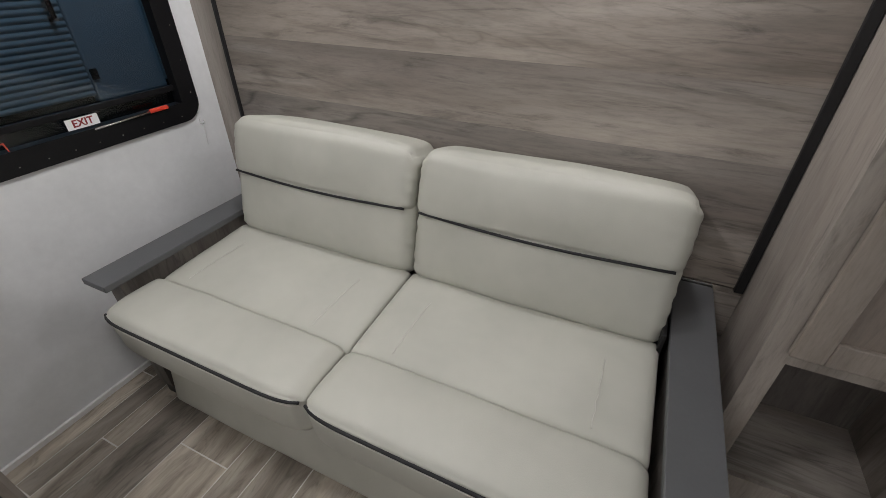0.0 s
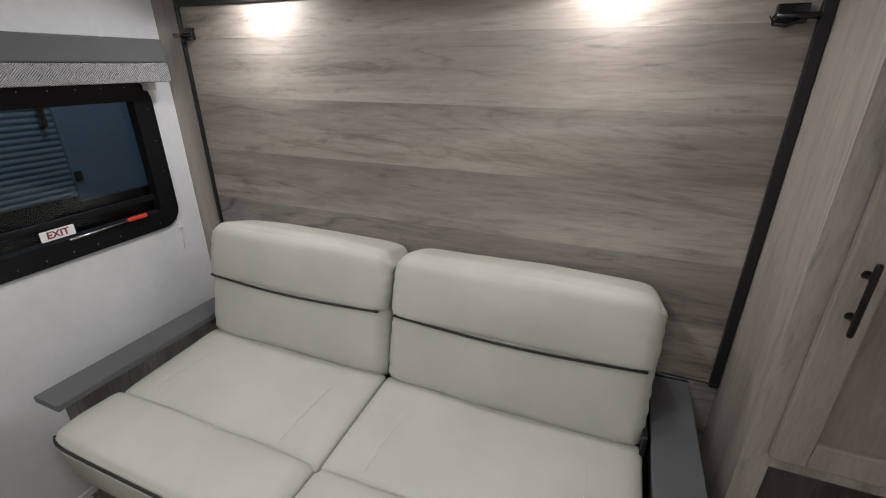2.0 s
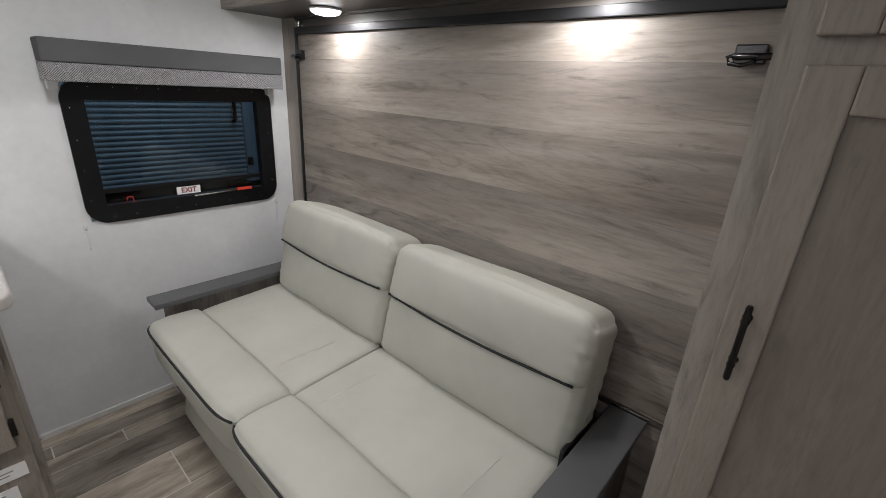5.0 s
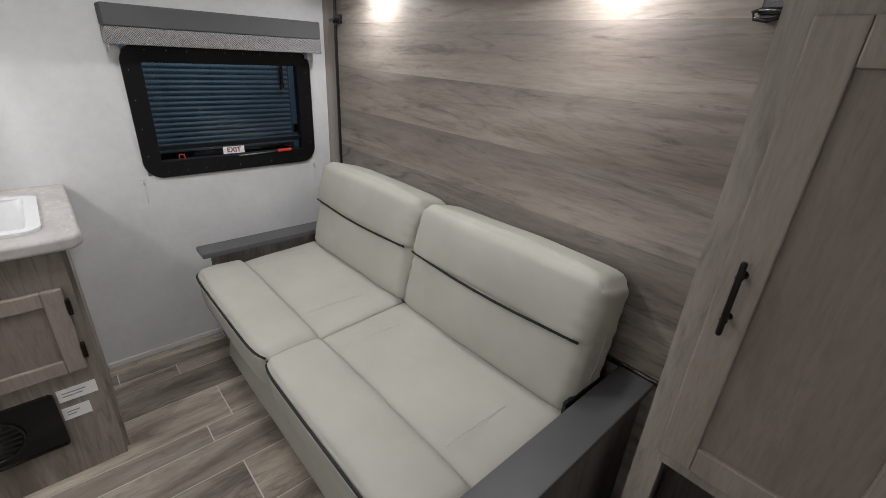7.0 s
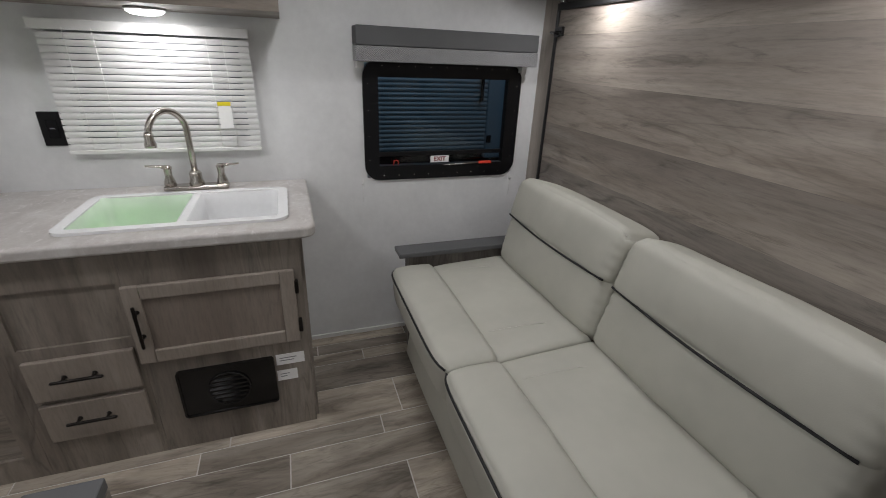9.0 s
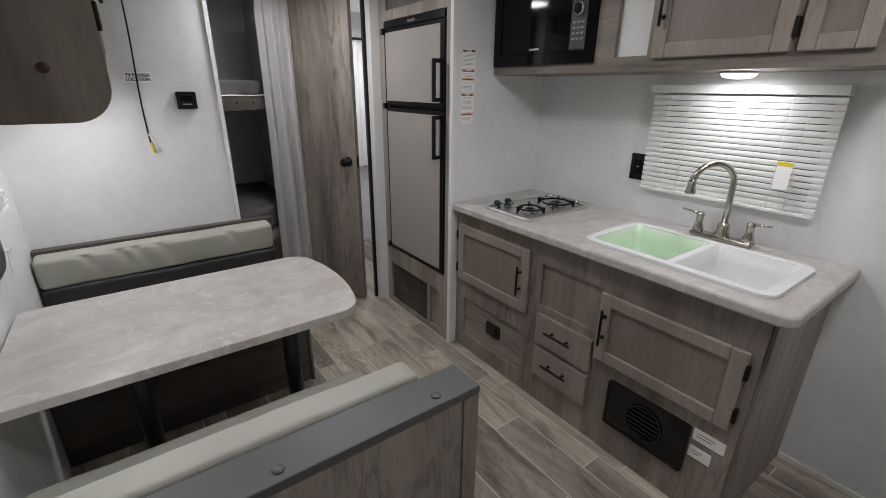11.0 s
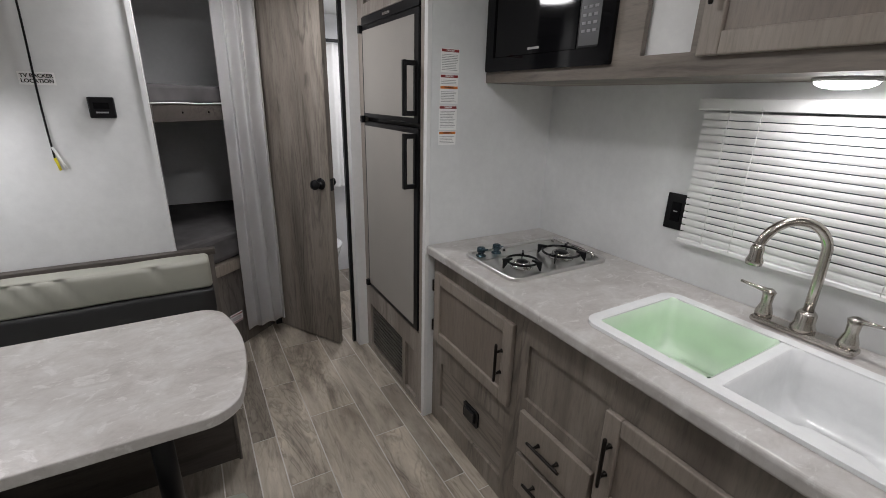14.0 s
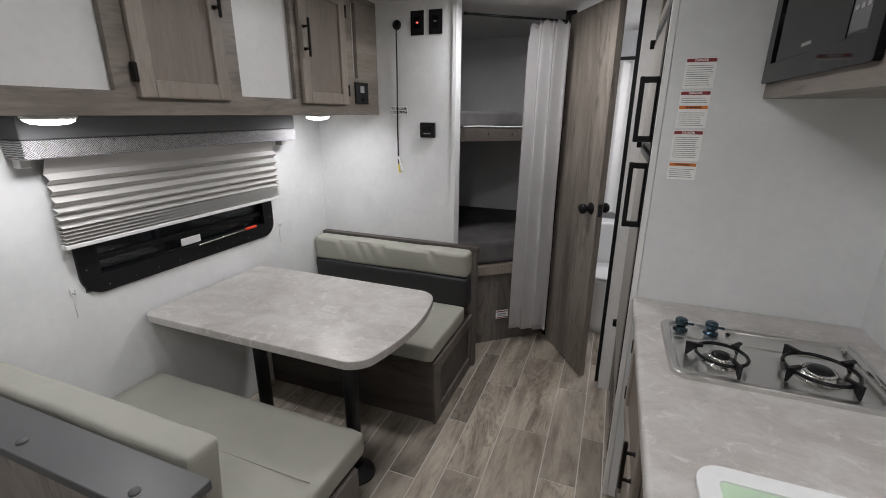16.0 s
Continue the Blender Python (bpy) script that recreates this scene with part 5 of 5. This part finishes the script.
def bench(name, y_back, s, label):
    """A dinette bench; s: +1 faces towards +y, -1 towards -y."""
    t = thing(name, (2.0, y_back + s * 0.32, 0), label, "bench", "dinette benches")
    yy = lambda a, b: (min(y_back + s * a, y_back + s * b), max(y_back + s * a, y_back + s * b))
    bx = 1.488
    # The base's darker oak colour carries the shade under the table.
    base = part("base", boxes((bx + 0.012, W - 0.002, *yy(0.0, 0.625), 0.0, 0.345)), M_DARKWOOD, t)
    bm = bmesh.new()
    lo, hi = yy(0.0, 0.637)
    holed(bm, face_map("x-", bx + 0.012), lo, hi, 0, 0.36, 0, 0.014, [(lo + 0.07, hi - 0.07, 0.07, 0.30)])
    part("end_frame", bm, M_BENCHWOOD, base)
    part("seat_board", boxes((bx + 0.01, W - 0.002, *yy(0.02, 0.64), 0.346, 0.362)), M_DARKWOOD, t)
    return t, yy, bx


far, yy, bx = bench("dinette_bench", -3.597, 1, "grey oak dinette bench with cream and charcoal cushions by bunks")
part("top_rail", boxes((1.458, W - 0.002, *yy(0.0, 0.045), 0.765, 0.795), bev=0.003), M_DARKWOOD, far)
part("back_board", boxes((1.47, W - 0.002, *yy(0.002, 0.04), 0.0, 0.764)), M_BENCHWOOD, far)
part("seat_cushion", soft(bmesh.new(), (1.045, 0.52, 0.095), 0.02, pose(2.02, -3.20, 0.411), (0, 0, 0.008), 16, 0.003, 11), M_VINYL, far, "cream vinyl seat cushion")
part("back_cushion", soft(bmesh.new(), (1.05, 0.105, 0.15), 0.022, pose(2.015, -3.50, 0.708, -4), (0, 0.01, 0), 72, 0.004, 13, (0.0, 0.10, 0.17, 0.30, -0.33)), M_VINYL, far, "cream vinyl upper back")
part("back_band", soft(bmesh.new(), (1.05, 0.10, 0.19), 0.016, pose(2.015, -3.497, 0.54, -4), (0, 0.006, 0), 14, 0.004, 15), M_CHARCOAL, far, "charcoal vinyl lower back")

near, yy, bx = bench("dinette_bench", -1.605, -1, "grey oak dinette bench with cream cushions and a charcoal back rail")
rail = part("top_rail", boxes((1.483, W - 0.002, *yy(-0.004, 0.108), 0.79, 0.815), bev=0.003), M_GREYLAM, near, "charcoal laminate rail")
for sx_ in (1.60, 1.98, 2.36):
    part("screw_cap", lathe(bmesh.new(), [(0.012, 0), (0.0115, 0.003), (0.002, 0.004)], (sx_, -1.632, 0.8151), 16), M_GREYLAM, rail, "round grey screw cap")
part("back_board", boxes((1.497, W - 0.002, *yy(0.0, 0.10), 0.0, 0.789)), M_WOOD_Z, near)
part("back_post", boxes((1.488, 1.535, *yy(-0.005, 0.0), 0.0, 0.789)), M_WOOD_Z, near)
part("seat_cushion", soft(bmesh.new(), (1.045, 0.53, 0.095), 0.02, pose(2.02, -2.055, 0.411), (0, 0, 0.008), 16, 0.003, 21), M_VINYL, near, "cream vinyl seat cushion")
part("back_cushion", soft(bmesh.new(), (0.965, 0.095, 0.36), 0.016, pose(2.065, -1.766, 0.632, 4), (0, 0.012, 0), 18, 0.004, 23), M_VINYL, near, "cream vinyl back cushion")
part("seat_seam", tube(bmesh.new(), [(1.53 + 0.98 * k / 8, -2.05, 0.4655) for k in range(9)], 0.002, 5), M_VINYL, near)

table = thing("dinette_table", (2.0, -2.63, 0), "stone-print dinette table on two black posts", "table")
TX0, TX1, TY0, TY1 = 1.495, W - 0.012, -2.965, -2.295
ring2 = []
for cx_, cy_, a0, rr in ((TX1 - 0.04, TY1 - 0.04, 0, 0.04), (TX0 + 0.07, TY1 - 0.07, 90, 0.07), (TX0 + 0.07, TY0 + 0.07, 180, 0.07), (TX1 - 0.04, TY0 + 0.04, 270, 0.04)):
    ring2 += [(cx_ + rr * math.cos(radians(a0 + 90 * k / 8)), cy_ + rr * math.sin(radians(a0 + 90 * k / 8))) for k in range(9)]
ring2[18:18] = [(TX0, TY1 - 0.07 - (TY1 - TY0 - 0.14) * k / 12) for k in range(1, 12)]
bow = lambda y_: 0.06 * (1 - ((y_ - (TY0 + TY1) / 2) / ((TY1 - TY0) / 2)) ** 2)   # the aisle end bows outwards
ring2 = [(x_ - bow(y_) if x_ < TX0 + 0.1 else x_, y_) for x_, y_ in ring2]
part("top", slab(bmesh.new(), ZP, ring2, 0.708, 0.742, bev=0.004), M_STONE, table)
for lx, ly in ((1.70, -2.46), (2.22, -2.50)):
    leg = part("leg", tube(bmesh.new(), [(lx, ly - 0.08, 0.006), (lx, ly - 0.08, 0.706)], 0.031, 20), M_BLACKMETAL, table, "black steel post")
    part("floor_cup", lathe(bmesh.new(), [(0.085, 0.0), (0.08, 0.008), (0.04, 0.02), (0.036, 0.05)], (lx, ly - 0.08, 0.0005)), M_BLACKMETAL, leg)
    part("top_cup", lathe(bmesh.new(), [(0.034, 0.66), (0.04, 0.69), (0.08, 0.70), (0.085, 0.707)], (lx, ly - 0.08, 0)), M_BLACKMETAL, leg)

# dinette overhead cabinet
DX, DZ, DY0, DY1 = 2.112, 1.537, -3.6, -1.60
FDN = face_map("x-", DX)
over = thing("overhead_cabinet", (2.33, -2.6, DZ), "grey oak overhead cabinet with doors and open white niches", "cabinet", "overhead cabinets")
bm = bmesh.new()
holed(bm, face_map("x-", DX + 0.02), DY0, DY1 - 0.018, DZ, H - 0.002, 0, 0.02, [(-2.095, -1.66, 1.605, 2.09), (-2.87, -2.56, 1.605, 2.09), (-3.385, -3.345, 1.725, 2.09)])
part("face_frame", bm, M_WOOD_Y, over)
part("bottom", boxes((DX + 0.021, W - 0.001, DY0, DY1 - 0.018, DZ, DZ + 0.016)), M_WHITE, over)
part("end_panel", rounded(bmesh.new(), face_map("y+", DY1 - 0.018), 2.10, W - 0.001, 1.482, H - 0.002, 0.0, 0.018, 0.042, 10, (1, 0, 0, 0)), M_WOOD_K, over, "rounded grey oak end board")
part("end_plug", lathe(bmesh.new(), [(0.006, 0), (0.0055, 0.0015), (0.001, 0.002)], (2.158, DY1 + 0.0005, 1.542), 16, pose(0, 0, 0, -90)), plain("brown_plug", (0.08, 0.035, 0.02), 0.4), over, "brown screw plug")
part("niche_back", boxes((DX + 0.022, DX + 0.032, -3.55, -1.64, 1.58, H - 0.01)), M_WHITE, over, "white niche lining")
shaker_door(over, FDN, -2.49, -2.155, 1.588, 2.095, (-2.462, 1.93, 0.155, True), -2.150)
shaker_door(over, FDN, -3.26, -2.905, 1.588, 2.095, (-2.932, 1.86, 0.155, True), -3.265)
o = plate("cabinet_socket", FDN, -3.476, -3.345, 1.594, 1.706, "black usb socket plate in the cabinet frame", "socket", False)
part("screen", boxes((-3.43, -3.39, 1.652, 1.687, 0.008, 0.01), f=FDN, bev=0.002), M_INK, o)
part("port", boxes((-3.42, -3.40, 1.612, 1.627, 0.008, 0.011), f=FDN), M_BLACKGLASS, o)

FDW = face_map("x-", W)
rv_window("window_2", FDW, *WIN_D[:2], *WIN_D[2:], "black-framed tinted escape window beside the table", True)
valance(FDW, -3.245, -2.0, 1.404, 1.534, 0.11, "charcoal valance with woven trim over the table window")
shade = thing("pleated_shade", (2.5, -2.6, 1.09), "pale grey pleated shade, half lowered over the table window", "shade")
bm = bmesh.new()
prof, z, k = [], 1.40, 0
while z > 1.108:
    prof.append((W - (0.036 if k % 2 else 0.064), z))
    z -= 0.05 if z > 1.35 else (0.019 if z > 1.24 else (0.014 if z > 1.17 else 0.0065))
    k += 1
slab(bm, lambda u, v, w: (u, w, v), prof + [(x_ + 0.0015, z_) for x_, z_ in prof[::-1]], -3.125, -2.072)
M_SHADE = plain("pleated_fabric", (0.52, 0.51, 0.495), 0.85, vary=0.04, grain=260, relief=0.2)
part("pleats", bm, M_SHADE, shade)
part("bottom_bar", boxes((W - 0.062, W - 0.03, -3.128, -2.07, 1.09, 1.106), bev=0.003), M_WHITE, shade)


def cord_hook(f, u, v):
    t = thing("cord_hook", f(u, v, 0), "small clear cord hook screwed to the wall", "hook", "cord hooks")
    bm = boxes((u - 0.006, u + 0.006, v - 0.012, v + 0.012, 0.0005, 0.005), f=f, bev=0.002)
    tube(bm, [f(u, v - 0.006, 0.005), f(u, v - 0.008, 0.018), f(u, v + 0.002, 0.024), f(u, v + 0.010, 0.022)], 0.0025, 8)
    part("hook", bm, M_WHITE, t)
    part("cord_end", tube(bmesh.new(), [f(u, v, 0.01), f(u + 0.003, v - 0.05, 0.006), f(u + 0.001, v - 0.10, 0.004)], 0.0012, 5), M_WHITE, t)


cord_hook(FK, -0.931, 0.885), cord_hook(FK, -0.114, 0.875), cord_hook(FDW, -2.08, 0.925), cord_hook(FDW, -3.15, 0.93)

# ---- yard beyond the windows ----
structure("ground", boxes((-60, 60, -60, 60, -0.75, -0.70)), plain("dark_concrete", (0.10, 0.10, 0.105), 0.8))
M_RIB = plain("blue_grey_siding", (0.34, 0.42, 0.47), 0.35, vary=0.08, relief=0.05)
trailer = thing("parked_trailer", (-3.6, 0, -0.7), "parked travel trailer with ribbed siding and a side door", "trailer")
ring = [(-3.5, 0.36)]
z = 0.36
while z < 3.0:
    for k in range(1, 7):
        ring.append((-3.0 + 0.014 * math.sin(math.pi * k / 6), z + 0.052 * k / 6))
    z += 0.052
ring.append((-3.5, z))
part("siding", slab(bmesh.new(), lambda u, v, w: (u, w, v), ring, -5.0, 1.08), M_RIB, trailer)
part("rear_siding", slab(bmesh.new(), lambda u, v, w: (u, w, v), ring, 1.80, 6.0), M_RIB, trailer)
part("skirt", boxes((-3.4, -3.06, -5.0, 6.0, -0.25, 0.36)), M_BLACK, trailer)
part("roof", boxes((-5.2, -2.98, -5.0, 6.0, z, z + 0.08)), M_RIB, trailer)
dr = part("door", boxes((-3.3, -2.985, 1.09, 1.79, 0.30, 2.3), bev=0.02), plain("blue_grey_door", (0.36, 0.46, 0.54), 0.3, vary=0.04, relief=0), trailer)
part("grab_handle", tube(bmesh.new(), [(-2.98, 0.98, 1.0), (-2.92, 0.98, 1.02), (-2.92, 0.98, 1.55), (-2.98, 0.98, 1.57)], 0.02, 10), M_BLACK, trailer)
for z0 in (0.5, 1.9):
    part("hinge", boxes((-2.985, -2.97, 1.10, 1.16, z0, z0 + 0.09)), M_BLACK, dr)
part("marker_lamp", boxes((-2.98, -2.94, -0.55, -0.42, 0.62, 0.72), bev=0.01), M_BLACK, trailer)
for k in range(2):
    part("wheel", lathe(bmesh.new(), [(0.2, -0.1), (0.34, -0.1), (0.36, 0), (0.34, 0.1), (0.2, 0.1)], (-3.2, -1.6 + k * 0.85, -0.34), 28, pose(0, 0, 0, 0, 90)), M_BLACK, trailer)

# ---- floor planks ----
EDGES = [0.002, 0.082, 0.165, 0.252, 0.44, 0.665, 0.77, 0.93, 1.163, 1.335, 1.44, 1.572, 1.75, 1.95, 2.05, 2.25, 2.35, W - 0.002]
JOINT = {1: -1.225, 2: -0.995, 3: -1.30, 4: -0.889, 5: -1.71, 6: -1.376, 7: -1.654, 8: -2.71, 9: -3.031, 10: -2.601}   # one known joint in each row
RUN = 0.717
floor_ob = bpy.data.objects["floor"]
random.seed(12)
for i in range(len(EDGES) - 1):
    y, run = JOINT.get(i, -random.random() * 0.7 - 0.4), RUN
    while y < 0.05:
        y += run
    while y > REAR:
        y0, y1 = max(y - run, REAR + 0.05), min(y, 0.078)
        if y1 - y0 > 0.02:
            bm = boxes((EDGES[i] + 0.0026, EDGES[i + 1] - 0.0026, y0 + 0.0026, y1 - 0.0026, -0.003, 0.0))
            part("plank", bm, M_PLANK, floor_ob)
        y -= run
